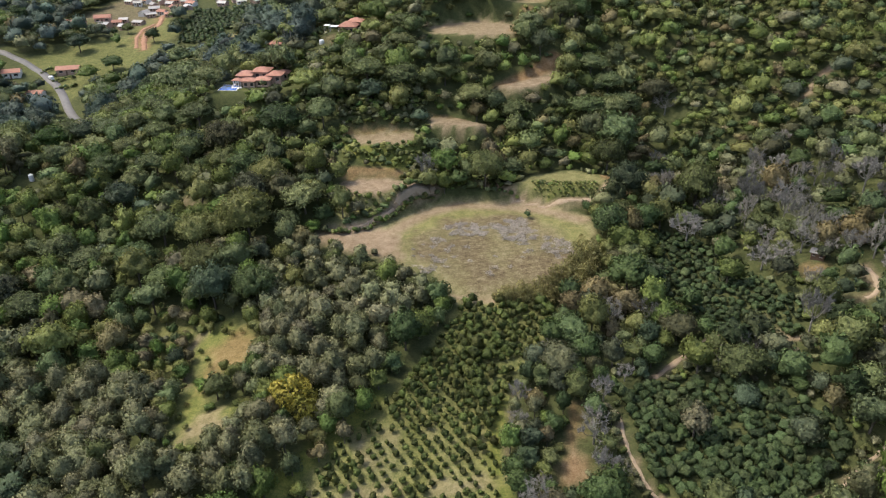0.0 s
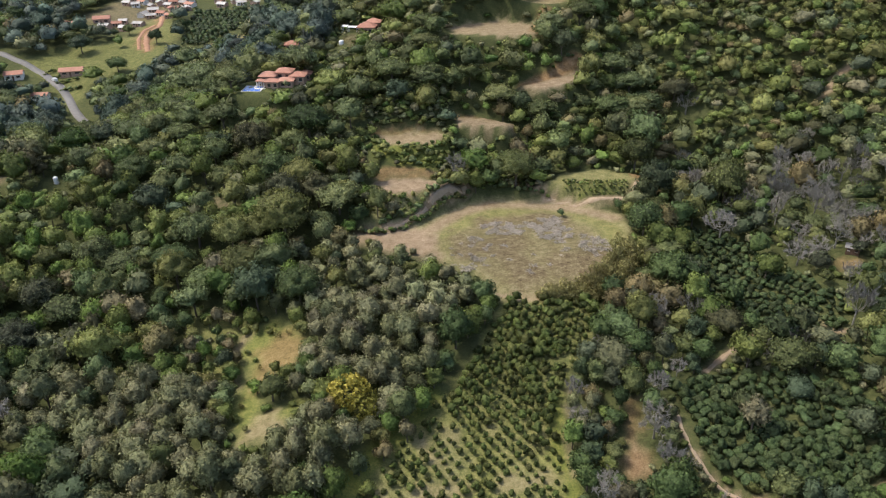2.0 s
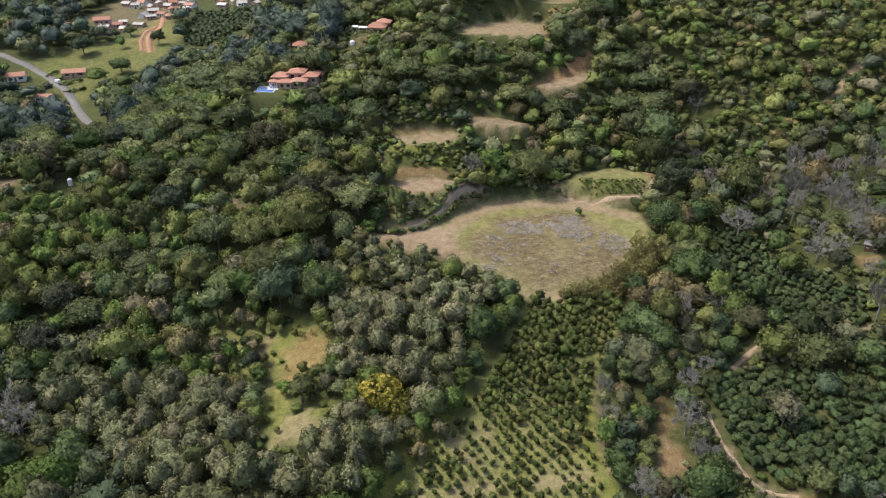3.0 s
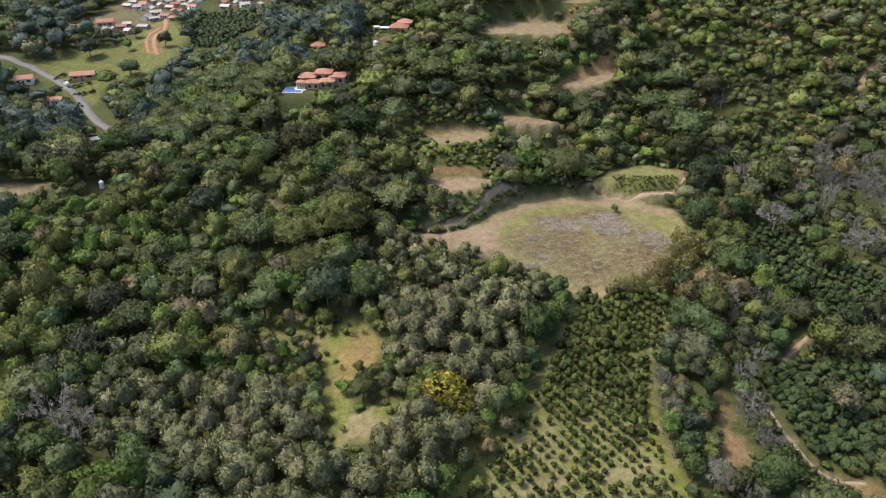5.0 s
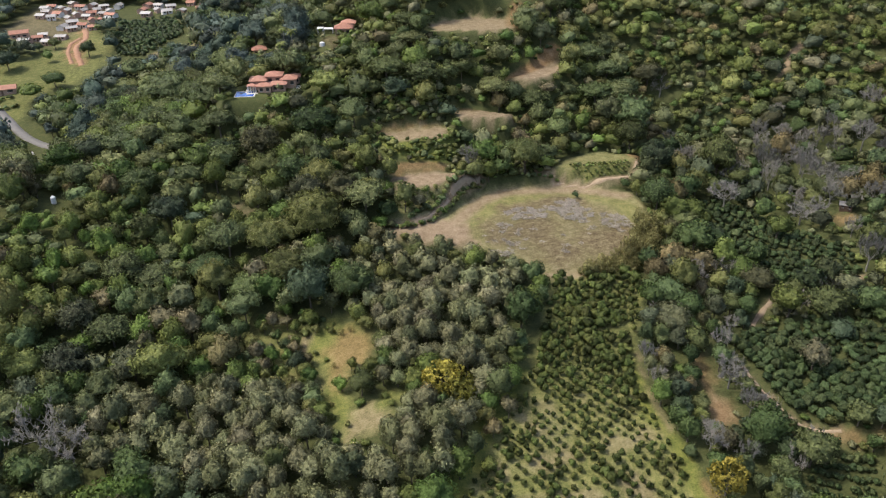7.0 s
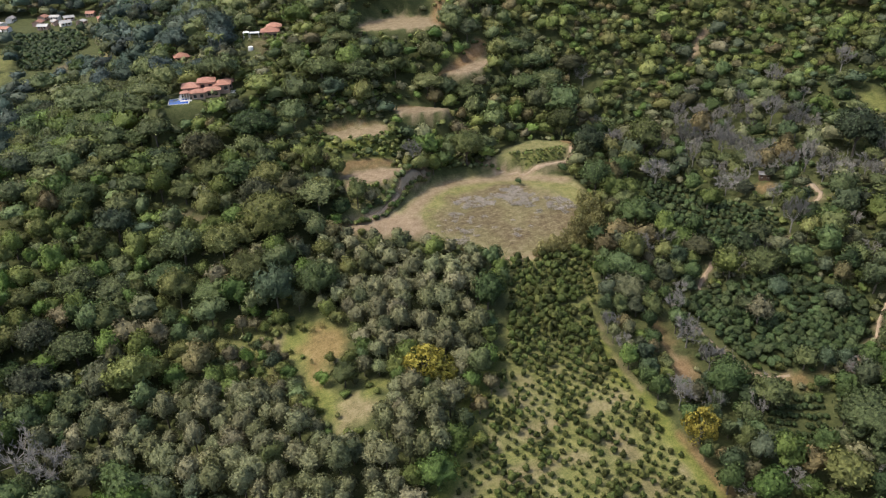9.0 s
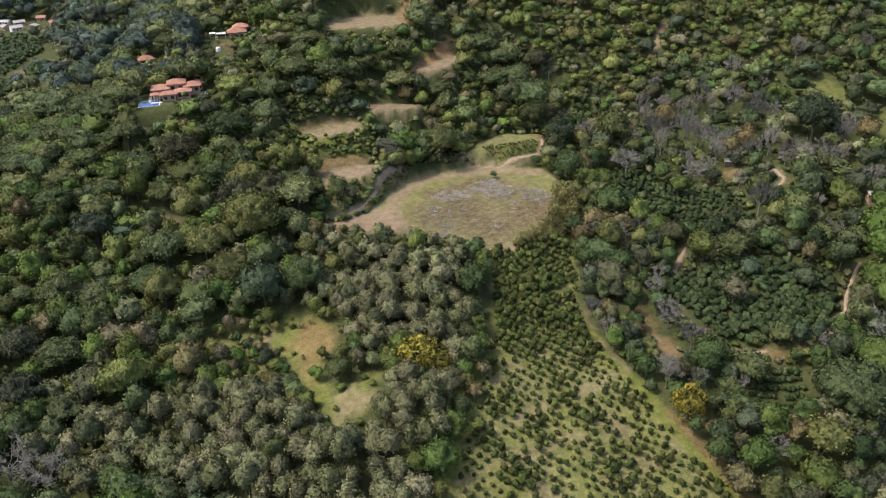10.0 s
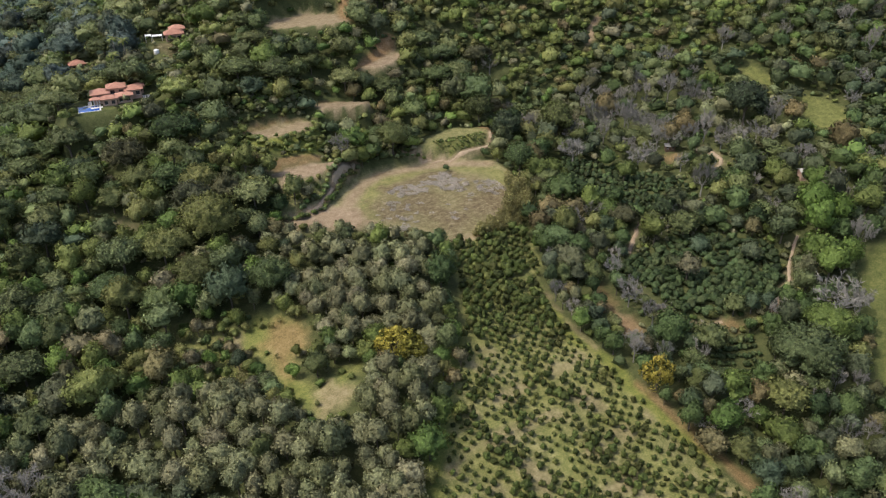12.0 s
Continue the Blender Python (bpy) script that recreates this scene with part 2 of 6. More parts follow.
TERRACE_6 = [(20, 327), (40, 333), (48, 326), (34, 321)]
PATH_SHELF = [(21, 224.5), (28, 222.2), (33.5, 221), (43, 220.6), (49, 221.4), (50.5, 219), (43, 217.8), (33, 218.2), (27, 219.6), (21, 222)]
STRIP = [(-7, 258), (3, 257), (14, 250), (11, 246), (-6, 250)]
VILLA_YARD = [(-89, 280), (-80, 288), (-55, 287), (-55, 273), (-72, 270), (-88, 268)]
HOUSE_YARD = [(-50, 322), (-36, 327), (-29, 320), (-33, 311), (-46, 311)]
COTTAGE_YARD = [(-84, 346), (-74, 350), (-68, 343), (-76, 336), (-84, 340)]
FLATS = [(TERRACE_1, 8.6, 3.0), (TERRACE_2, 15.3, 7.0), (TERRACE_3, 7.0, 5.0), (TERRACE_4, 27.5, 4.0), (TERRACE_5, 40.0, 5.0), (TERRACE_6, 46.0, 6.0),
         (PATH_SHELF, 3.6, 2.5), (STRIP, 19.0, 4.0), (VILLA_YARD, 26.3, 9.0), (HOUSE_YARD, 36.3, 8.0), (COTTAGE_YARD, 23.6, 7.0)]
ORCHARD = [(5, 173), (14, 171), (26, 171), (29, 166), (22, 151), (14, 138), (10, 121), (11, 105), (9.5, 88), (10.5, 76), (10, 60), (-5, 40), (-72, 58), (-47, 91), (-36, 106), (-23, 124), (-12.3, 138), (-8, 147), (-1.5, 161)]
GLADE = [(-59, 170), (-56, 166), (-50, 160.5), (-51.5, 155), (-53, 150), (-57, 148.5), (-59, 141), (-57, 132), (-53, 131.5), (-50, 138), (-43.5, 134.5), (-47, 131), (-50, 127), (-53.5, 122.5), (-59, 121),
         (-61.5, 119.5), (-61, 124), (-64, 132), (-65, 141.5), (-64, 150), (-66, 155.5), (-68, 163), (-65, 166.5)]
THIN = [(-80, 176), (-68, 172.5), (-67, 164), (-66, 154), (-65.5, 143), (-70, 142), (-82, 147), (-86, 160)]

CUTS = [[(18, 267.5), (27, 273.5), (43, 284), (42.5, 287), (26, 276.5), (16.5, 270)], [(-36, 251), (-26, 252.5), (-12, 253), (-11.5, 254.5), (-26, 254.5), (-37, 253)],
        [(-35, 227), (-27, 228), (-16, 227), (-16, 229), (-27, 230.5), (-36, 229)], [(27, 296), (30, 298), (32, 312), (29, 312)], [(-7, 258), (3, 257), (14, 250.5), (14.5, 252.5), (3, 259), (-7.5, 259.5)]]


def inside_distance(poly, x, y):
    """Distance to the edge of a polygon, positive inside."""
    d = np.full(np.shape(x), 1e9)
    odd = np.zeros(np.shape(x), bool)
    for (x0, y0), (x1, y1) in zip(poly, poly[1:] + poly[:1]):
        ex, ey = x1 - x0, y1 - y0
        f = np.clip(((x - x0) * ex + (y - y0) * ey) / (ex * ex + ey * ey), 0, 1)
        d = np.minimum(d, np.hypot(x - x0 - f * ex, y - y0 - f * ey))
        if y0 != y1:
            odd ^= ((y0 > y) != (y1 > y)) & (x < ex * (y - y0) / ey + x0)
    return np.where(odd, d, -d)


def line_distance(line, x, y):
    d = np.full(np.shape(x), 1e9)
    for (x0, y0), (x1, y1) in zip(line, line[1:]):
        ex, ey = x1 - x0, y1 - y0
        f = np.clip(((x - x0) * ex + (y - y0) * ey) / (ex * ex + ey * ey), 0, 1)
        d = np.minimum(d, np.hypot(x - x0 - f * ex, y - y0 - f * ey))
    return d


def smooth(a, b, v):
    f = np.clip((v - a) / (b - a), 0, 1)
    return f * f * (3 - 2 * f)


def waves(x, y, size, seed):
    """Cheap smooth unevenness between about -1 and 1."""
    rng = np.random.default_rng(seed)
    out = 0
    for k in range(7):
        a, ph = rng.uniform(0, 6.283), rng.uniform(0, 6.283)
        w = 6.283 / (size * rng.uniform(0.6, 1.7))
        out = out + np.sin((x * math.cos(a) + y * math.sin(a)) * w + ph)
    return out / 3.0


def height(x, y):
    x, y = np.asarray(x, float), np.asarray(y, float)
    z = 0.06 * (np.clip(y, 0, 600) - 150) + 0.03 * np.clip(x, -250, 250)
    for (cx, cy, s), a in zip(HILLS, RISE):
        z = z + a * np.exp(-((x - cx) ** 2 + (y - cy) ** 2) / (2 * s * s))
    z = z + 4.5 * np.exp(-((x + 52) ** 2 + (y - 122) ** 2) / 450)
    gully = line_distance([(95, 205), (82, 245), (72, 275), (62, 320)], x, y)
    z = z - 8 * np.exp(-(gully ** 2) / 200) * smooth(195, 240, y)
    z = z - 5.5 * np.exp(-((x - 8) ** 2) / 700 - ((y - 243) ** 2) / 330)
    z = z + 42 * np.exp(-((x - 360) ** 2 + (y - 330) ** 2) / 26000)
    far = np.hypot(x, y - 250)
    z = z + smooth(600, 1500, far) * (90 + 50 * waves(x, y, 900, 5))
    z = z + 0.7 * waves(x, y, 34, 3) + 0.25 * waves(x, y, 11, 4)
    slope = np.minimum(1.0, -4.4 + 0.2 * (y - 173.5)) + 0.12 * waves(x, y, 9, 8)
    for poly, level, edge in FLATS:
        w = smooth(-edge, 0.3, inside_distance(poly, x, y))
        z = z * (1 - w) + (level + 0.08 * waves(x, y, 8, 9)) * w
    w = smooth(-4.0, 0.5, inside_distance(CLEARING, x, y))
    return z * (1 - w) + slope * w


def ground_at(x, y):
    return float(height(np.array([x]), np.array([y]))[0])


def axis(stretches):
    out = [stretches[0][0]]
    for start, end, step in stretches:
        n = max(1, round((end - start) / step))
        out += [start + (end - start) * (k + 1) / n for k in range(n)]
    return np.array(out)


def cover(x, y):
    """Weights of the ground's covers: soil, dry grass, green grass; red earth, rubble."""
    wx, wy = x + 1.2 * waves(x, y, 7, 21), y + 1.2 * waves(x, y, 7, 22)
    soil, grass, lush, red, scrub = (np.zeros(x.shape) for _ in range(5))

    def lay(target, poly, edge=1.2, amount=1.0):
        np.maximum(target, amount * smooth(-edge, edge, inside_distance(poly, wx, wy)), out=target)

    def trail(target, line, half, edge=0.8, amount=1.0):
        np.maximum(target, amount * (1 - smooth(half - edge * 0.5, half + edge, line_distance(line, x + 0.35 * waves(x, y, 5, 23), y))), out=target)

    # clearing: pale soil round the north and west rim, grass, rubble in the middle
    lay(grass, CLEARING, 1.0)
    lay(soil, CLEARING, 1.2, 0.2)
    rim = [(-39, 201), (-30, 199), (-20, 199.5), (-14, 207.5), (-6, 216.5), (4, 221.5), (18, 220), (30, 217), (42, 210)]
    trail(soil, rim, 2.2, 3.0, 0.9)
    lay(soil, [(-40, 204), (-21, 206), (-13, 199), (-13, 189), (-24, 193), (-33, 196)], 2.0)
    trail(lush, [(-13, 196), (-8, 207), (2, 214.5), (18, 216.5), (33, 212), (39, 203), (40, 194)], 2.6, 3.0, 0.7)
    lay(scrub, [(-12, 200), (-4, 208), (0, 212), (9, 213), (19, 215), (28, 211), (32, 203), (37, 192), (33, 180), (24, 174), (10, 174), (3, 176), (-4, 185), (-11, 191)], 2.2, 1.0)
    np.multiply(scrub, 0.66 + 0.34 * smooth(-0.5, 0.4, waves(x, y, 15, 71)), out=scrub)
    np.maximum(lush, 0.4 * smooth(0.2, 0.9, waves(x, y, 12, 72)) * (scrub > 0.05), out=lush)
    trail(soil, [(1, 174), (7, 172.8), (14, 172.5)], 1.0, 1.2, 0.8)
    # terraces
    lay(soil, TERRACE_1, 1.0, 0.95)
    lay(soil, TERRACE_2, 1.0, 0.8)
    lay(grass, TERRACE_2, 3.0, 1.0)
    lay(grass, TERRACE_3, 2.0, 0.9)
    lay(lush, TERRACE_3, 2.0, 0.25)
    lay(soil, TERRACE_3, 2.0, 0.15)
    lay(soil, TERRACE_4, 1.2, 0.9)
    lay(grass, TERRACE_5, 2.0)
    lay(soil, TERRACE_5, 1.0, 0.8)
    lay(grass, TERRACE_6, 3.0)
    lay(soil, TERRACE_6, 1.5, 0.6)
    lay(soil, STRIP, 1.0, 0.8)
    lay(grass, [(-34, 215), (-38, 204), (-31, 203), (-22, 207), (-8, 222), (-11, 220), (-22, 216)], 1.5, 0.9)
    lay(lush, [(-36, 247), (-28, 241), (-16, 241), (-10, 246), (-8, 236), (-20, 232), (-36, 238)], 2.0, 0.9)
    lay(lush, [(26, 227), (34, 226), (48, 225), (50, 222), (40, 221), (30, 222)], 1.0, 0.8)
    for cut in CUTS:
        lay(red, cut, 1.2, 0.6)
    trail(red, [(-34, 230), (-24, 231.5), (-14, 230)], 1.2, 1.2, 0.6)
    trail(red, [(22, 271), (32, 279), (42, 288)], 2.4, 1.5, 0.8)
    trail(red, [(28, 300), (33, 312)], 2.5, 2, 0.7)
    trail(red, [(54, 230), (60, 222), (59, 215)], 2.0, 1.5, 0.8)
    trail(soil, [(-8, 224), (-4, 229.5), (3, 232), (16, 230), (21, 226), (22.7, 223.2), (28, 220.9), (33.5, 219.4), (43.2, 219.0), (48, 219.3), (50.8, 220.8), (54.2, 225.6)], 1.0, 0.7)
    trail(soil, [(-37, 205), (-31.5, 204.3), (-24.6, 207), (-19.8, 211.7), (-15.5, 216.7), (-10.5, 220.8), (-3, 226)], 1.0, 0.6)
    # orchard
    low = smooth(135, 112, y + 0.45 * x)
    lay(grass, ORCHARD, 1.2, 0.85)
    lay(lush, ORCHARD, 1.2, 0.45)
    worn = 1 - 0.55 * smooth(118, 136, y + 0.35 * x) * smooth(0, 3, inside_distance(ORCHARD, wx, wy))
    np.multiply(grass, worn, out=grass)
    np.multiply(lush, worn, out=lush)
    np.maximum(grass, low * 0.9 * smooth(-1, 1, inside_distance(ORCHARD, wx, wy)) * smooth(-0.3, 0.5, waves(x, y, 16, 31)), out=grass)
    np.multiply(lush, 1 - 0.75 * (grass > 0.3) * low * smooth(-1, 1, inside_distance(ORCHARD, wx, wy)) * smooth(-0.3, 0.6, waves(x, y, 12, 32)), out=lush)
    np.maximum(soil, low * 0.42 * smooth(0.1, 0.8, waves(x, y, 13, 33)) * smooth(0, 2, inside_distance(ORCHARD, wx, wy)), out=soil)
    trail(lush, [(12, 135), (10, 121), (11, 105), (10, 88), (11, 72)], 1.6, 1.2, 0.9)
    trail(lush, [(-47, 94), (-25, 125), (-17, 136)], 2.0, 1.5, 0.9)
    trail(red, [(12.8, 97), (12.6, 84), (13.5, 70), (13, 60)], 0.9, 1.2, 0.6)
    trail(soil, [(15.5, 138), (12.5, 124), (12.5, 112)], 0.4, 0.5, 0.4)
    # glade among the plantation, and the thin growth west of it
    lay(grass, THIN, 3.0, 0.6)
    lay(lush, THIN, 3.0, 0.3)
    trail(soil, [(-67, 165), (-69, 158), (-68, 150), (-66, 145)], 0.8, 1.2, 0.6)
    lay(grass, GLADE, 2.0, 0.7)
    lay(lush, GLADE, 2.2, 0.75)
    lay(red, [(-57, 165), (-50, 160), (-52, 150), (-57, 149), (-60, 140), (-63, 144), (-62, 158)], 2.5, 0.6)
    lay(soil, [(-57, 132), (-53, 131.5), (-50, 127), (-53.5, 122.5), (-59, 121), (-61, 121), (-59, 127)], 1.8, 0.6)
    # bare ground and trails on the east side
    lay(red, [(24, 109.5), (28, 112), (29.5, 118), (26, 119.5), (22.5, 115)], 2.2, 0.6)
    lay(soil, [(23, 112), (27, 111), (28.5, 116), (27, 122), (25, 117)], 1.6, 0.6)
    lay(red, [(25, 120), (27.5, 119), (30, 127), (31, 133), (28.5, 132), (27, 125)], 1.2, 0.55)
    lay(red, [(44, 104.5), (51, 102.5), (59, 98), (52, 99), (44, 102.5)], 1.2, 0.5)
    lay(red, [(93.7, 176.5), (98, 178), (102.5, 176.5), (102.4, 171.7), (96, 173.5)], 1.2, 0.5)
    lay(soil, [(108, 161), (110, 159), (105, 157.5), (101.5, 160), (103, 162.5)], 1.2, 0.5)
    for line, half in (([(38.6, 129), (38.4, 120.6), (40, 113), (42.6, 106.6), (49, 103.4)], 0.25), ([(49, 141), (56, 146.5), (62.5, 151), (68, 154)], 0.4),
                       ([(76, 104), (82, 109), (89, 113.3), (94, 116)], 0.2), ([(80, 158.5), (81.6, 151.5), (82.7, 147.9), (86, 148)], 0.6), ([(109.6, 172.7), (111.6, 170.4), (112, 167), (109.5, 160.9), (106, 158.8)], 0.9),
                       ([(60, 97), (68, 101), (76, 104)], 0.8), ([(128, 257), (134, 263), (139, 266)], 1.4)):
        trail(soil, line, half, 0.7, 0.95)
    lay(lush, [(157, 198), (164, 196), (163, 181), (164, 170), (167, 155), (159, 147), (148, 150), (150, 165), (154, 176)], 1.5, 0.42)
    lay(grass, [(157, 198), (164, 196), (163, 181), (164, 170), (167, 155), (159, 147), (148, 150), (150, 165), (154, 176)], 1.5, 0.35)
    lay(lush, [(97, 97), (120, 100), (110, 70), (60, 45), (52, 55), (60, 65), (75, 78)], 2.0, 0.3)
    # west side and the far valley
    lay(soil, [(-180, 232), (-160, 238), (-162, 227), (-178, 224)], 1.5, 0.75)
    lay(soil, [(-91, 224), (-83, 222.5), (-80, 219), (-85, 218)], 0.8, 0.4)
    meadow = [(-244, 424), (-225, 447), (-196, 462), (-200, 505), (-186, 510), (-168, 470), (-167, 433), (-178, 414), (-194, 407), (-197, 389), (-198, 372), (-214, 392)]
    lay(lush, meadow, 3.0, 0.3)
    lay(grass, meadow, 3.0, 0.45)
    lay(lush, [(-156, 166), (-146, 163), (-140, 150), (-146, 143), (-158, 148)], 1.5, 0.5)
    lay(grass, [(-200, 505), (-186, 510), (-168, 470), (-170, 440), (-186, 430), (-200, 450)], 6.0, 0.7)
    trail(red, [(-178, 440), (-183, 455), (-186.5, 470), (-186, 488), (-190, 508)], 1.8, 1.2)
    trail(red, [(-183, 445), (-189, 460), (-191, 475), (-189, 490)], 1.3, 1.0, 0.9)
    lay(soil, [(-139, 437), (-126, 440), (-117, 421), (-131, 424)], 3.0, 0.7)
    lay(soil, [(-245, 500), (-205, 480), (-180, 530), (-185, 570), (-230, 570)], 6.0, 0.4)
    lay(lush, VILLA_YARD, 1.5, 0.15)
    lay(scrub, [(-50, 314), (-39, 315), (-42, 301), (-48, 298)], 2.0, 0.8)
    return soil, grass, lush, red, scrub


def build_ground():
    xs = axis([(-3600, -700, 145), (-700, -330, 18), (-330, -95, 4.0), (-95, 70, 1.6), (70, 190, 3.2), (190, 420, 6), (420, 700, 28), (700, 3600, 145)])
    ys = axis([(-3000, -300, 135), (-300, 20, 16), (20, 75, 2.5), (75, 325, 1.7), (325, 560, 4.0), (560, 760, 10), (760, 1200, 44), (1200, 3900, 135)])
    X, Y = np.meshgrid(xs, ys)
    X, Y = X.ravel(), Y.ravel()
    Z = height(X, Y)
    nx, ny = len(xs), len(ys)
    i = (np.arange(ny - 1)[:, None] * nx + np.arange(nx - 1)[None, :]).ravel()
    quads = np.stack([i, i + 1, i + nx + 1, i + nx], 1)
    me = quad_mesh("ground", np.stack([X, Y, Z], 1), quads)
    soil, grass, lush, red, scrub = cover(X, Y)
    one = np.ones_like(X)
    for name, cols in (("cover_a", (soil, grass, lush, one)), ("cover_b", (red, scrub, 0 * one, one))):
        at = me.attributes.new(name, "FLOAT_COLOR", "POINT")
        at.data.foreach_set("color", np.stack(cols, 1).astype(np.float32).ravel())
    me.polygons.foreach_set("use_smooth", np.ones(len(quads), bool))
    me.materials.append(GROUND)
    return tagged(new("ground", me), "hilly ground with litter, grass and bare pale soil", "ground", kind="structure")


def quad_mesh(name, verts, quads, slots=None):
    """A mesh of four-sided faces from arrays."""
    me = bpy.data.meshes.new(name)
    me.vertices.add(len(verts))
    me.vertices.foreach_set("co", np.asarray(verts, np.float32).ravel())
    me.loops.add(4 * len(quads))
    me.loops.foreach_set("vertex_index", np.asarray(quads, np.int32).ravel())
    me.polygons.add(len(quads))
    me.polygons.foreach_set("loop_start", np.arange(0, 4 * len(quads), 4, dtype=np.int32))
    if slots is not None:
        me.polygons.foreach_set("material_index", np.asarray(slots, np.int32))
    me.update(calc_edges=True)
    return me


build_ground()

# ---- vegetation: shapes ----
def cube_ball(n):
    """A ball of quads, its seams closed."""
    vs, qs, known = [], [], {}
    for ax in range(3):
        for sg in (-1, 1):
            ids = {}
            for a in range(n + 1):
                for b in range(n + 1):
                    p = [0, 0, 0]
                    p[ax], p[(ax + 1) % 3], p[(ax + 2) % 3] = sg, sg * math.tan((2 * a / n - 1) * 0.7854), math.tan((2 * b / n - 1) * 0.7854)
                    v = Vector(p).normalized()
                    key = (round(v.x, 4), round(v.y, 4), round(v.z, 4))
                    if key not in known:
                        known[key] = len(vs)
                        vs.append(v[:])
                    ids[a, b] = known[key]
            for a in range(n):
                for b in range(n):
                    qs.append((ids[a, b], ids[a + 1, b], ids[a + 1, b + 1], ids[a, b + 1]))
    return np.array(vs), np.array(qs)


def directions(rng, n, low=-1.0):
    z = rng.uniform(low, 1, n)
    a = rng.uniform(0, 6.2832, n)
    h = np.sqrt(1 - z * z)
    return np.stack([h * np.cos(a), h * np.sin(a), z], 1)


def leaves(rng, where, out, size, jitter=0.45, dome=None):
    """Folded four-sided leaf sprays at the places given, facing out."""
    n = len(where)
    nrm = out + jitter * rng.normal(size=(n, 3))
    nrm /= np.linalg.norm(nrm, axis=1, keepdims=True)
    t = np.cross(nrm, rng.normal(size=(n, 3)))
    t /= np.linalg.norm(t, axis=1, keepdims=True)
    b = np.cross(nrm, t)
    s = size * rng.uniform(0.65, 1.35, (n, 1))
    v = np.stack([where - t * s * 0.55, where - b * s * 0.36 + nrm * s * 0.13, where + t * s * 0.6 - nrm * s * 0.16, where + b * s * 0.36 + nrm * s * 0.13], 1).reshape(-1, 3)
    return v, np.arange(4 * n).reshape(-1, 4), np.repeat((0.6 * out + 0.4 * nrm) if dome is None else 0.4 * dome + 0.2 * out + 0.4 * nrm, 4, axis=0)


def merge(parts):
    vs, qs, ns, off = [], [], [], 0
    for v, q, *n in parts:
        vs.append(v)
        qs.append(q + off)
        ns += n
        off += len(v)
    return (np.concatenate(vs), np.concatenate(qs), *([np.concatenate(ns)] if ns else []))


def crown(rng, r, rz, middle, clumps, sprays, leaf, grid, low=-0.4, spread=0.4, inner=0.6, outer=0.8, heart=0.84, stray=0.6):
    """A full crown: a lumpy mass of clumps, open below, with leaf sprays standing out all over it."""
    size = np.array([r * rng.uniform(0.88, 1.12), r * rng.uniform(0.88, 1.12), rz])
    d = directions(rng, clumps, low)
    c = d * rng.uniform(inner, outer, (clumps, 1))
    cr = spread * rng.uniform(0.65, 1.35, clumps)
    v, q = cube_ball(grid)
    q = q[v[q].mean(axis=1)[:, 2] > low - 0.2]
    used = np.unique(q)
    back = np.zeros(len(v), int)
    back[used] = np.arange(len(used))
    v, q = v[used], back[q]
    along = v @ c.T
    inside = cr ** 2 - (c ** 2).sum(axis=1) + along ** 2
    reach = np.where(inside > 0, along + np.sqrt(np.maximum(inside, 0)), 0).max(axis=1)
    reach = np.maximum(reach, inner * 0.82) * rng.uniform(0.95, 1.05, len(v))
    shell = v * reach[:, None] * size
    face = np.cross(shell[q[:, 2]] - shell[q[:, 0]], shell[q[:, 3]] - shell[q[:, 1]])
    nrm = np.zeros_like(shell)
    for k in range(4):
        np.add.at(nrm, q[:, k], face)
    nrm /= np.linalg.norm(nrm, axis=1, keepdims=True) + 1e-9
    lift = np.array([0, 0, middle])
    parts = [(shell * heart + lift, q, nrm)]
    proud = reach[q].mean(axis=1)
    chance = np.linalg.norm(face, axis=1) * np.exp(5 * (proud - proud.mean())) * (0.45 + 0.55 * (shell[q].mean(axis=1)[:, 2] > -0.1 * rz))
    k = rng.choice(len(q), sprays, p=chance / chance.sum())
    w = rng.dirichlet(np.ones(4), sprays)[:, :, None]
    where, out = (shell[q[k]] * w).sum(axis=1), (nrm[q[k]] * w).sum(axis=1)
    where = where * rng.uniform(heart, 1.0 + 0.5 * (1 - heart), (sprays, 1)) + lift
    parts.append(leaves(rng, where + out * leaf * rng.uniform(0.1, 0.5, (sprays, 1)), out, leaf, stray, dome=out))
    return merge(parts)


def airy_crown(rng, r, rz, middle, clumps, per_clump, leaf, low=-0.35, spread=0.40, core=0.72, inner=0.58, outer=0.8):
    """An open crown: clumps of leaf sprays with gaps between them."""
    d = directions(rng, clumps, low)
    size = np.array([r, r, rz])
    c = d * size * rng.uniform(inner, outer, (clumps, 1))
    cr = r * spread * rng.uniform(0.7, 1.3, (clumps, 1))
    k = np.repeat(np.arange(clumps), per_clump)
    o = d[k] * 0.7 + directions(rng, len(k))
    o /= np.linalg.norm(o, axis=1, keepdims=True)
    where = c[k] + o * cr[k] * np.array([1, 1, 0.85]) * rng.uniform(0.75, 1.08, (len(k), 1))
    up = where / size
    up /= np.linalg.norm(up, axis=1, keepdims=True)
    where[:, 2] += middle
    parts = [leaves(rng, where, o, leaf, dome=up)]
    d = directions(rng, 16, -0.6)
    heart = d * size * core * rng.uniform(0.75, 1.1, (16, 1))
    heart[:, 2] += middle - 0.08 * rz
    parts.append(leaves(rng, heart, d, r * core * 0.8, dome=d))
    return merge(parts)


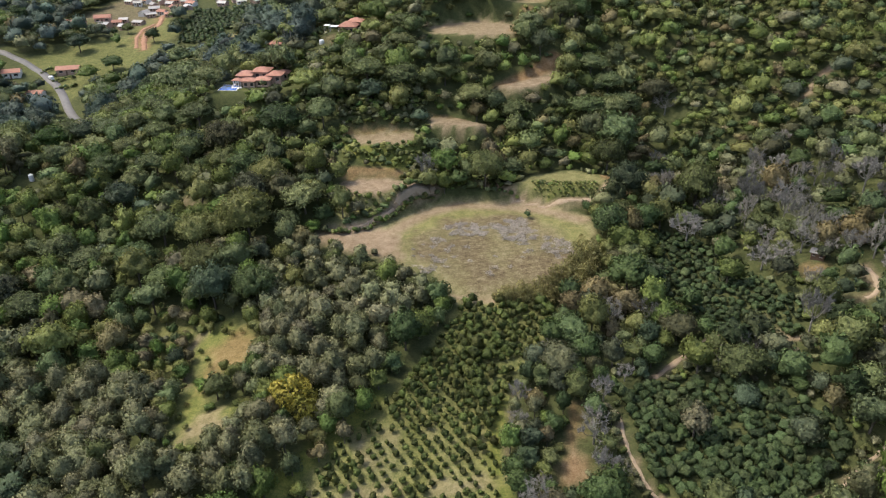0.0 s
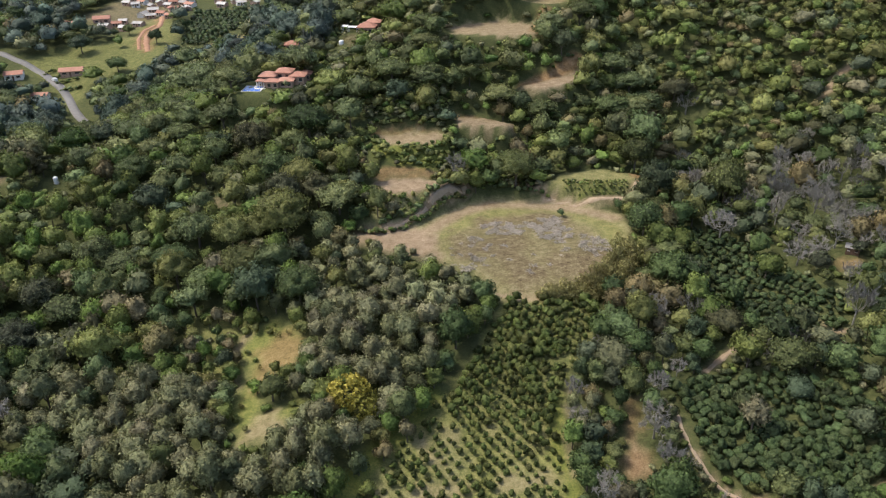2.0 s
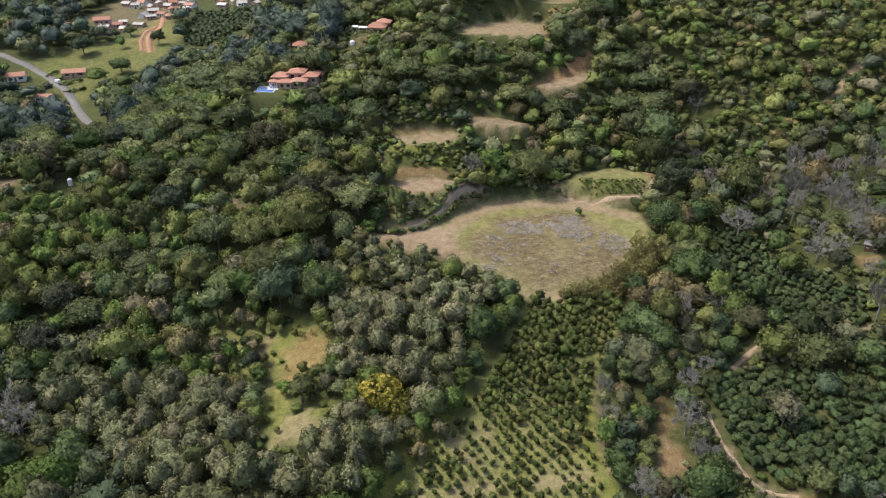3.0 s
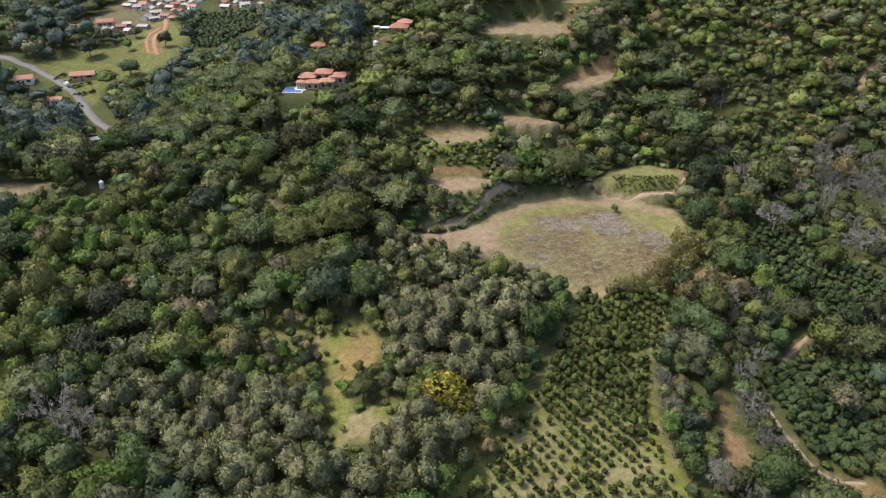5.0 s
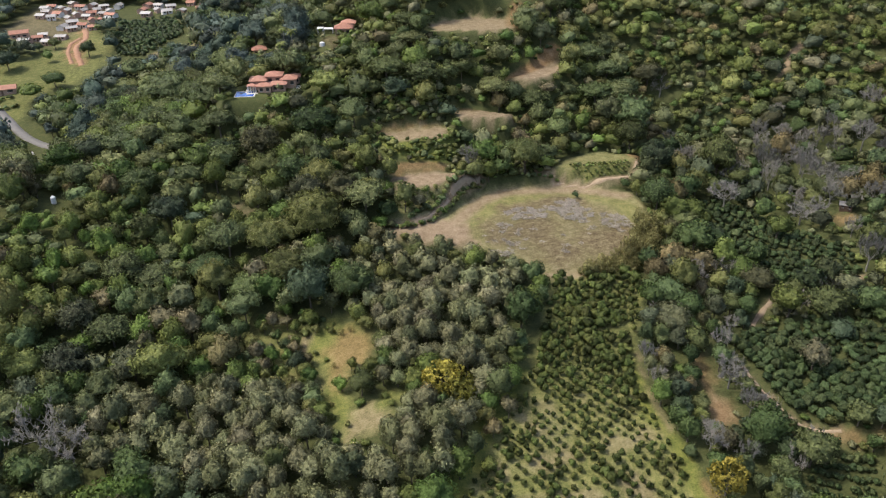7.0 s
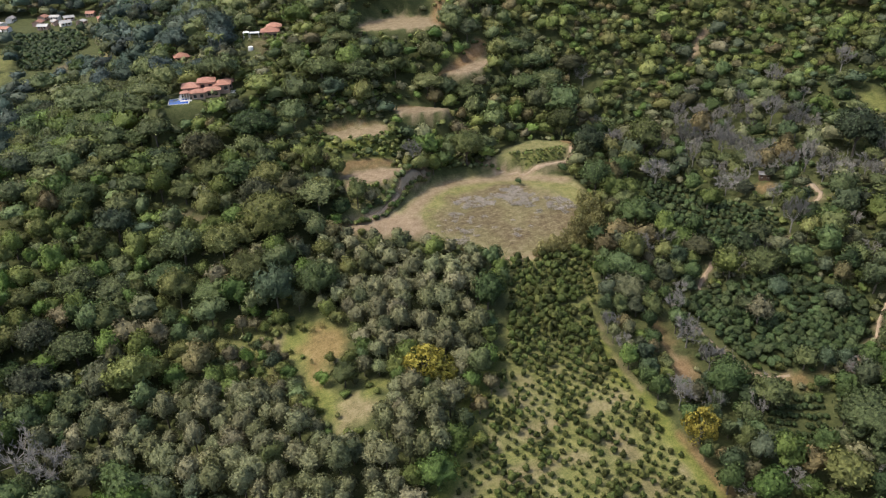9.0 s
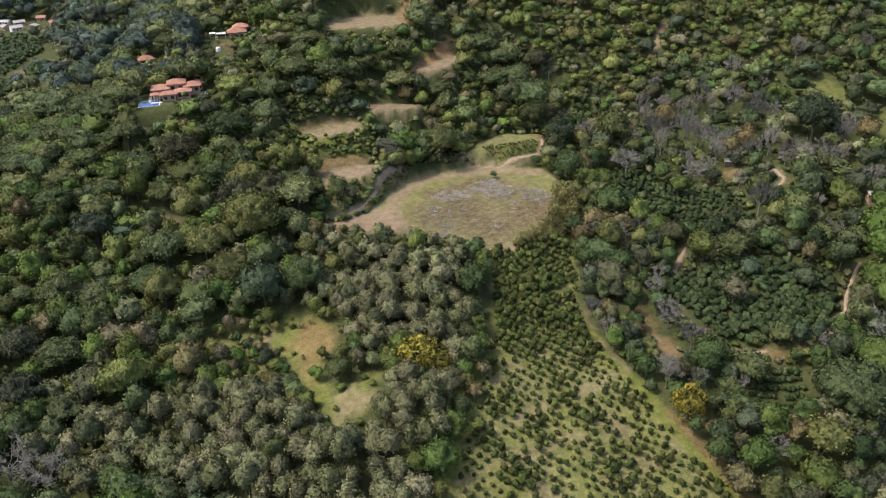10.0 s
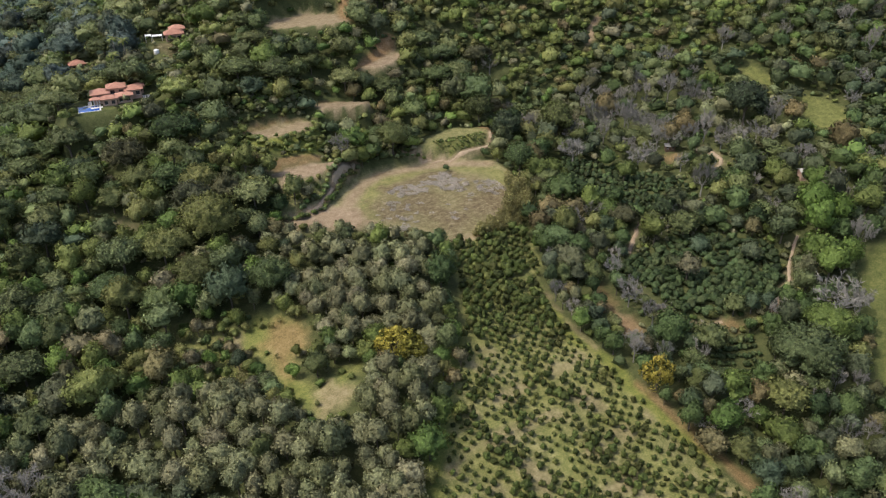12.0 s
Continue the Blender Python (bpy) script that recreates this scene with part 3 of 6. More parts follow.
def tube(points, radii, sides=5):
    """A tapered limb along points."""
    vs, qs = [], []
    for k, (p, rad) in enumerate(zip(points, radii)):
        p = Vector(p)
        a = Vector(points[max(0, k - 1)])
        b = Vector(points[min(len(points) - 1, k + 1)])
        ax = (b - a).normalized()
        u = ax.orthogonal().normalized()
        w = ax.cross(u)
        for s in range(sides):
            ang = 6.2832 * s / sides
            vs.append((p + rad * (math.cos(ang) * u + math.sin(ang) * w))[:])
    for k in range(len(points) - 1):
        for s in range(sides):
            i, j = k * sides + s, k * sides + (s + 1) % sides
            qs.append((i, j, j + sides, i + sides))
    return np.array(vs), np.array(qs)


def trunk(rng, tall, rad, limbs=3, reach=1.5):
    lean = rng.normal(size=2) * 0.05 * tall
    top = Vector((lean[0], lean[1], tall))
    mid = Vector((lean[0] * 0.3, lean[1] * 0.3, tall * 0.5))
    parts = [tube([(0, 0, -0.6), (0, 0, 0.2), mid, top], [rad * 1.5, rad * 1.1, rad * 0.8, rad * 0.4], 6)]
    for k in range(limbs):
        a = 6.283 * (k + rng.random() * 0.6) / limbs
        tip = mid + Vector((math.cos(a) * reach, math.sin(a) * reach, tall * rng.uniform(0.3, 0.5)))
        parts.append(tube([mid * 0.9, (mid + tip) * 0.5 + Vector((0, 0, 0.15)), tip], [rad * 0.5, rad * 0.35, rad * 0.12], 4))
    return merge(parts)


def bare_limbs(rng, r, tall):
    """Forking grey limbs and twigs of a leafless tree."""
    wood, twigs = [], []
    fork = tall * 0.38
    wood.append(tube([(0, 0, -0.6), (0, 0, 0.3), (0, 0, fork)], [0.26, 0.2, 0.16], 6))
    for k in range(10):
        a = 6.283 * (k + rng.random() * 0.7) / 10
        out = r * rng.uniform(0.25, 0.95)
        start = Vector((0, 0, fork * rng.uniform(0.75, 1.0)))
        tip = Vector((math.cos(a) * out, math.sin(a) * out, tall * (1.0 - 0.38 * (out / r) ** 2) * rng.uniform(0.92, 1.0)))
        mid = (start + tip) * 0.5 + Vector((math.cos(a) * 0.2, math.sin(a) * 0.2, -0.1 * tall))
        wood.append(tube([start, mid, tip], [0.065, 0.042, 0.016], 4))
        for j in range(4):
            f = rng.uniform(0.05, 0.95)
            s = mid.lerp(tip, f)
            d = (tip - mid).normalized() + Vector(rng.normal(size=3) * 0.7) + Vector((0, 0, 0.25))
            e = s + d.normalized() * r * rng.uniform(0.25, 0.5)
            twigs.append(tube([s, e], [0.04, 0.012], 3))
            for _ in range(22):
                q = s.lerp(e, rng.uniform(0.1, 1.0))
                d2 = ((e - s).normalized() * 0.6 + Vector(rng.normal(size=3) * 0.6) + Vector((0, 0, 0.3))).normalized()
                side = d2.orthogonal().normalized() * 0.052
                far = q + d2 * r * rng.uniform(0.12, 0.32)
                twigs.append((np.array([q[:], (q.lerp(far, 0.4) + side)[:], far[:], (q.lerp(far, 0.4) - side)[:]]), np.array([(0, 1, 2, 3)])))
    return merge(wood), merge(twigs)


SPECIES = {}


def species(name, leaf_mat, bark, shapes, r0, label, category, group, leaf_part="crown"):
    SPECIES[name] = dict(leaf=leaf_mat, bark=bark, shapes=shapes, r0=r0, label=label, category=category, group=group, part=leaf_part)


def shapes_of(count, r, tall, rz, clumps, sprays, leaf, seed, grid, low=-0.4, spread=0.40, rad=0.16, limbs=3, **depth):
    out = []
    for k in range(count):
        rng = np.random.default_rng(seed * 100 + k)
        ht = tall * rng.uniform(0.9, 1.1)
        leafy = crown(rng, r, rz, ht - rz, clumps, sprays, leaf, grid, low, spread, **depth)
        out.append((leafy, trunk(rng, ht - rz * 0.9, rad, limbs, r * 0.5)))
    return out


def airy_shapes(count, r, tall, rz, clumps, per, leaf, seed, rad, limbs, **depth):
    out = []
    for k in range(count):
        rng = np.random.default_rng(seed * 100 + k)
        ht = tall * rng.uniform(0.9, 1.1)
        out.append((airy_crown(rng, r, rz, ht - rz, clumps, per, leaf, **depth), trunk(rng, ht - rz * 0.9, rad, limbs, r * 0.5)))
    return out


ROUND = shapes_of(6, 2.6, 6.0, 2.7, 24, 270, 0.5, 1, 5, spread=0.36)
UPRIGHT = shapes_of(6, 2.4, 6.2, 2.75, 60, 400, 0.4, 2, 6, low=-0.3, spread=0.22, inner=0.66, outer=0.84)
LARGE = shapes_of(5, 4.8, 9.6, 3.9, 55, 470, 0.72, 3, 7, spread=0.26, rad=0.28, inner=0.6, outer=0.86)
BROAD = shapes_of(5, 4.6, 7.6, 2.6, 60, 420, 0.66, 4, 7, low=-0.2, spread=0.24, rad=0.22, inner=0.62, outer=0.86)
MIDDLE = shapes_of(5, 2.9, 6.4, 2.8, 22, 135, 0.66, 10, 4, spread=0.34)
MIDDLE_LARGE = shapes_of(5, 4.8, 9.4, 3.9, 45, 250, 0.86, 11, 6, spread=0.27, rad=0.28, inner=0.6, outer=0.86)
FAR_ROUND = shapes_of(5, 3.6, 6.8, 3.0, 20, 60, 0.9, 5, 3, low=-0.2, spread=0.34)
LOW = shapes_of(4, 1.5, 2.6, 1.35, 12, 60, 0.38, 6, 3, rad=0.06, limbs=0)
COFFEE = shapes_of(5, 1.5, 2.7, 1.4, 16, 46, 0.34, 12, 5, low=-0.3, rad=0.05, limbs=0, spread=0.34, inner=0.68, outer=0.8, heart=0.94)
TUFT = shapes_of(4, 1.5, 2.5, 1.3, 9, 18, 0.46, 13, 3, low=-0.3, rad=0.05, limbs=0, heart=0.92)
BUSH = shapes_of(6, 1.0, 2.15, 1.1, 15, 56, 0.3, 7, 4, low=-0.5, spread=0.36, rad=0.05, limbs=0, heart=0.94)
BUSH_LIGHT = shapes_of(5, 1.0, 2.15, 1.1, 12, 30, 0.38, 18, 3, low=-0.3, spread=0.4, rad=0.05, limbs=0, heart=0.94)
GIANT = shapes_of(3, 8.0, 14.0, 5.6, 120, 900, 0.86, 14, 10, spread=0.2, rad=0.42, limbs=5, inner=0.62, outer=0.88)
SPREADING = shapes_of(3, 8.0, 11.5, 3.8, 110, 850, 0.8, 15, 10, low=-0.2, spread=0.2, rad=0.4, limbs=6, inner=0.62, outer=0.88)
MIDDLE_GIANT = shapes_of(3, 8.0, 12.6, 4.8, 80, 460, 1.0, 16, 8, spread=0.22, rad=0.42, limbs=5, inner=0.62, outer=0.88)
FAR_GIANT = shapes_of(3, 8.0, 12.4, 4.6, 60, 240, 1.2, 17, 6, low=-0.2, spread=0.25, rad=0.42, limbs=5, inner=0.62, outer=0.88)
NEAR_GIANT = shapes_of(2, 8.0, 14.0, 5.6, 150, 1700, 0.62, 19, 12, spread=0.17, rad=0.42, limbs=5, inner=0.64, outer=0.9)
FAN = airy_shapes(2, 4.0, 8.2, 3.7, 44, 20, 0.52, 8, 0.2, 5, low=-0.6, spread=0.27, core=0.55)
WISPY = airy_shapes(4, 1.6, 4.4, 2.1, 20, 9, 0.4, 9, 0.05, 2, low=-0.9, spread=0.36, core=0.4)
BARE = [bare_limbs(np.random.default_rng(900 + k), 3.4, 7.5)[::-1] for k in range(4)]

species("plantation_tree", LEAF_GREY, BARK, UPRIGHT, 2.3, "grey-green leafy plantation tree in a dense stand", "tree", "plantation trees")
species("dark_forest_tree", LEAF_DARK, BARK, ROUND, 2.6, "dark green round-crowned forest tree on the slope", "tree", "dark forest trees")
species("green_forest_tree", LEAF_MID, BARK, ROUND, 2.6, "mid-green leafy forest tree on the slope", "tree", "green forest trees")
species("tall_forest_tree", LEAF_DARK, BARK, LARGE, 4.8, "tall dark green forest tree with a wide crown", "tree", "tall forest trees")
species("tall_green_tree", LEAF_MID, BARK, LARGE, 4.8, "tall mid-green forest tree with a wide crown", "tree", "tall green trees")
species("broad_crowned_tree", LEAF_OLIVE, BARK, BROAD, 4.6, "olive green tree with a broad flat crown", "tree", "broad crowned trees")
species("spreading_tree", LEAF_DARK, BARK, GIANT, 8.0, "very large dark green tree with a domed crown", "tree", "very large dark trees")
species("spreading_green_tree", LEAF_MID, BARK, NEAR_GIANT, 8.0, "very large mid-green tree with a domed crown", "tree", "very large green trees")
species("spreading_olive_tree", LEAF_OLIVE, BARK, SPREADING, 8.0, "very large olive tree with a wide flat dome", "tree", "very large olive trees")
species("valley_tree", LEAF_HAZED, BARK, LARGE, 4.8, "wide-crowned valley tree with distance haze tinted into its grey-green leaves", "tree", "valley trees")
species("yellow_green_tree", LEAF_LIGHT, BARK, ROUND, 2.6, "light yellow-green leafy tree among darker trees", "tree", "yellow-green trees")
species("bright_green_tree", LEAF_BRIGHT, BARK, ROUND, 2.6, "bright fresh green tree standing among dull trees", "tree", "bright green trees")
species("brown_tree", LEAF_BROWN, BARK, ROUND, 2.6, "brownish half-dry tree with withering leaves", "tree", "brown trees")
species("bare_tree", TWIG_GREY, TWIG_GREY, BARE, 3.4, "leafless grey tree with fine spreading twigs", "tree", "bare trees", "twig_crown")
species("yellow_tree", LEAF_YELLOW, BARK, FAN, 4.0, "bright yellow leafy tree beside the orchard", "tree", "yellow trees")
species("dry_shrub", LEAF_DRY, BARK, WISPY, 1.6, "tall dry olive-brown shrub at the clearing's edge", "shrub", "dry shrubs", "foliage")
species("shrub", LEAF_MID, BARK, LOW, 1.5, "low green shrub filling a gap between trees", "shrub", "green shrubs", "foliage")
species("dull_shrub", LEAF_GREY, BARK, LOW, 1.5, "low greyish shrub filling a gap between trees", "shrub", "grey shrubs", "foliage")
species("hedge_shrub", LEAF_LIGHT, BARK, LOW, 1.5, "yellow-green shrub on the bank below the terrace", "shrub", "bank shrubs", "foliage")
species("orchard_bush", LEAF_ORCHARD, BARK, BUSH, 1.0, "small dark green orchard bush planted in rows", "bush", "orchard bushes", "foliage")
species("coffee_bush", LEAF_COFFEE, BARK, COFFEE, 1.5, "dark green coffee bush in a dense plot", "bush", "coffee bushes", "foliage")
SMALL_TREES = ("plantation_tree", "dark_forest_tree", "green_forest_tree", "yellow_green_tree", "brown_tree", "bright_green_tree")
TALL_TREES = ("valley_tree", "tall_forest_tree", "tall_green_tree", "broad_crowned_tree")
GROWN = {"tall_forest_tree": "spreading_tree", "tall_green_tree": "spreading_green_tree", "broad_crowned_tree": "spreading_olive_tree"}


def lighter_shapes(kind, away):
    """Fewer leaf sprays for growth far from the walk: shapes and their crown radius."""
    if kind in SMALL_TREES and away > 150:
        return (FAR_ROUND, 3.6) if away > 205 else (MIDDLE, 2.9)
    if kind in TALL_TREES and away > 190:
        return (FAR_ROUND, 3.6) if away > 310 else (MIDDLE_LARGE, 4.8)
    if kind in GROWN.values() and away > 190:
        return (FAR_GIANT, 8.0) if away > 300 else (MIDDLE_GIANT, 8.0)
    if SPECIES[kind]["category"] == "shrub" and kind != "dry_shrub":
        return TUFT, 1.5
    if kind == "orchard_bush" and away > 115:
        return BUSH_LIGHT, 1.0
    if kind == "coffee_bush" and away > 150:
        return TUFT, 1.5
    return SPECIES[kind]["shapes"], SPECIES[kind]["r0"]


# ---- vegetation: where it grows ----
VIEW = [(-175, 100), (-60, 72), (20, 26), (64, 36), (140, 90), (410, 262), (310, 375), (40, 372), (-10, 425), (-20, 640), (-345, 640), (-190, 205)]
PLANTATION = [(-3, 173), (-14, 184), (-30, 194), (-46, 197), (-58, 186), (-50, 170), (-48, 158), (-46, 148), (-43, 143), (-34, 136), (-38, 125), (-47, 127), (-54, 121), (-62, 117), (-68, 124),
              (-69, 141), (-90, 149), (-115, 152), (-135, 140), (-165, 120), (-165, 90), (-70, 60), (-50, 92), (-29, 124), (-16, 143)]
DARK_CORNER = [(-170, 152), (-145, 144), (-127, 141), (-120, 131), (-99, 132), (-88, 114), (-111, 104), (-170, 104)]
BARE_BAND = [(72, 246), (103, 234), (128, 214), (139, 180), (144, 164), (126, 146), (111, 156), (100, 190), (66, 220)]
COFFEE_LOW = [(37, 137), (53, 139), (66, 140), (80, 128), (86, 116), (76, 106), (66, 98), (54, 103.5), (49.5, 105), (44.5, 107.8), (41.8, 113), (40.2, 120), (40, 129)]
COFFEE_HIGH = [(62, 205), (74, 200), (86, 178), (92, 160), (86, 148), (78, 147), (66, 156), (58, 168), (58, 190)]
COFFEE_ROWS = [(42, 99), (52, 95), (44, 82), (33, 80), (29, 92)]
FAR_PLOT = [(-166, 478), (-172, 528), (-137, 520), (-124, 474), (-142, 436), (-160, 442)]
FAR_ROWS = [(-99, 488), (-76, 478), (-69, 428), (-88, 430)]
ROAD = [(-296, 452), (-257, 432), (-234, 417), (-218, 402), (-207, 389.5), (-194, 368), (-181, 350), (-167, 336)]
OPEN = [*CUTS, CLEARING, TERRACE_1, TERRACE_2, TERRACE_3, TERRACE_4, TERRACE_5, TERRACE_6, STRIP,
        GLADE,
        [(24, 109.5), (28, 112), (29.5, 118), (26, 119.5), (22.5, 115)], [(28.5, 132), (31, 132.5), (29.5, 127), (27.5, 122), (26, 118), (24.8, 120), (26.5, 124.5)], [(44, 104.5), (51, 102.5), (59, 98), (52, 98.5), (44, 102.5)],
        [(95, 176), (101, 177), (102, 172.5), (97, 174)], [(108, 161), (110, 159), (105, 157.5), (101.5, 160), (103, 162.5)],
        [(157, 198), (163, 196), (161, 185), (156, 184)], [(150, 164), (163, 171), (167, 155), (159, 147), (149, 152)],
        [(97, 97), (120, 100), (110, 70), (60, 45), (52, 55), (60, 65), (75, 78)],
        [(-153, 162), (-148, 162), (-143.5, 154), (-142.5, 147), (-148, 144.5), (-156, 148)], [(-52, 318), (-44, 318), (-44, 323), (-52, 323)], [(-147, 231), (-140, 231), (-140, 238), (-147, 238)], [(-182, 307), (-174, 307), (-173, 324), (-183, 324)],
        [(-180, 232), (-160, 238), (-162, 227), (-178, 224)], [(-91, 224), (-83, 222.5), (-80, 219), (-85, 218)],
        [(-244, 424), (-225, 447), (-196, 462), (-200, 505), (-186, 510), (-168, 470), (-167, 433), (-178, 414), (-194, 407), (-197, 389), (-198, 372), (-214, 392)],
        ]
LANES = [([(38.6, 129), (38.4, 120.6), (40, 113), (42.6, 106.6), (49, 103.4)], 1.1), ([(49, 141), (56, 146.5), (62.5, 151)], 1.5), ([(76, 104), (82, 109), (89, 113.3), (94, 116)], 1.2),
         ([(80, 158.5), (81.6, 151.5), (82.7, 147.9), (86, 148)], 0.8), ([(109.6, 172.7), (111.6, 170.4), (112, 167), (109.5, 160.9), (106, 158.8)], 1.0), ([(22.7, 223.2), (28, 220.9), (33.5, 219.4), (43.2, 219.0), (48, 219.3), (50.8, 220.8), (54.2, 225.6)], 1.1),
         ([(-37, 205), (-31.5, 204.3), (-24.6, 207), (-19.8, 211.7), (-15.5, 216.7)], 0.8), (ROAD, 3.5), ([(128, 257), (134, 263), (139, 266)], 1.4), ([(-188, 440), (-186, 470), (-190, 508)], 3.0), ([(28, 121), (32, 136)], 0.8)]
VILLAGE = [(-245, 492), (-205, 478), (-178, 530), (-125, 525), (-118, 560), (-235, 580)]


def open_exact(x, y):
    d = np.full(x.shape, -1e9)
    for poly in OPEN:
        d = np.maximum(d, inside_distance(poly, x, y))
    for line, half in LANES:
        d = np.maximum(d, half - line_distance(line, x, y))
    return d


STEP = 1.5
GX, GY = np.arange(-360, 430, STEP), np.arange(10, 690, STEP)
GXX, GYY = np.meshgrid(GX, GY)
OPEN_GRID, LAND_GRID = open_exact(GXX, GYY), height(GXX, GYY)


def sample(grid, x, y):
    u = np.clip((np.asarray(x, float) - GX[0]) / STEP, 0, len(GX) - 1.001)
    v = np.clip((np.asarray(y, float) - GY[0]) / STEP, 0, len(GY) - 1.001)
    i, j = u.astype(int), v.astype(int)
    u, v = u - i, v - j
    return (grid[j, i] * (1 - u) + grid[j, i + 1] * u) * (1 - v) + (grid[j + 1, i] * (1 - u) + grid[j + 1, i + 1] * u) * v


def openness(x, y):
    """Distance into ground that lies open to view, negative outside it."""
    return sample(OPEN_GRID, x, y)


SIGHT_GRID = np.where(OPEN_GRID > 0.5, LAND_GRID + 0.3, 1e9)
GREEN_BANK = [(-38, 250), (-34, 246), (-28, 240.5), (-16, 240.5), (-9, 247), (-5, 243), (-9, 236.5), (-20, 233.5), (-36, 237), (-41, 244)]
for poly, spare in ((VILLAGE, 3.2), (FAR_PLOT, 0.6), ([(-246, 397), (-232, 397), (-232, 410), (-246, 410)], 2.2), ([(-221, 375), (-209, 375), (-209, 386), (-221, 386)], 2.2), ([(117.5, 130), (124, 130), (124, 138), (117.5, 138)], 0.6), (GREEN_BANK, 1.2), ([(-181, 313), (-172, 313), (-172, 321), (-181, 321)], 0.8), ([(-144, 229), (-139, 229), (-139, 233.5), (-144, 233.5)], 0.8), ([(-41, 136), (-29, 134), (-28, 126), (-39, 127)], 3.2), ([(-60, 142), (-51, 140), (-51, 134), (-60, 136)], 1.2), ([(-46, 312), (-33, 312), (-33, 322), (-46, 322)], 2.4), ([(-53, 316), (-44, 316), (-44, 324), (-53, 324)], 0.8), ([(-84, 338), (-71, 338), (-71, 348), (-84, 348)], 3.0), ([(-53, 302), (-46, 302), (-46, 320), (-53, 320)], 1.0), ([(-90, 283), (-72, 287), (-57, 285), (-57, 273), (-72, 271), (-90, 273)], 3.6)):
    SIGHT_GRID = np.where(inside_distance(poly, GXX, GYY) > 0, np.minimum(SIGHT_GRID, LAND_GRID + spare), SIGHT_GRID)


def hides_open_ground(x, y, top):
    """Whether a plant of that top would stand before ground that lies open, seen from the south."""
    bad = np.zeros(x.shape, bool)
    for ex, ey in ((-5, 0), (-90, -5)):
        dx, dy = x - ex, y - ey
        d = np.hypot(dx, dy)
        fall = (107 - top) / d
        for s in (2.5, 5, 8, 11, 15, 19, 24, 29, 34, 39, 44, 50, 56):
            i = np.clip(((x + dx / d * s - GX[0]) / STEP).round().astype(int), 0, len(GX) - 1)
            j = np.clip(((y + dy / d * s - GY[0]) / STEP).round().astype(int), 0, len(GY) - 1)
            bad |= top - s * fall > SIGHT_GRID[j, i]
    return bad


GRID = {}
PLACED = []  # kind, x, y, radius


def free(x, y, r, pack, cap=99.0):
    i, j = int(x // 8), int(y // 8)
    for a in (-1, 0, 1):
        for b in (-1, 0, 1):
            for px, py, pr in GRID.get((i + a, j + b), ()):
                if (px - x) ** 2 + (py - y) ** 2 < (pack * (min(pr, cap) + r)) ** 2:
                    return False
    return True


def plant(kind, x, y, r):
    GRID.setdefault((int(x // 8), int(y // 8)), []).append((x, y, r))
    PLACED.append((kind, x, y, r))


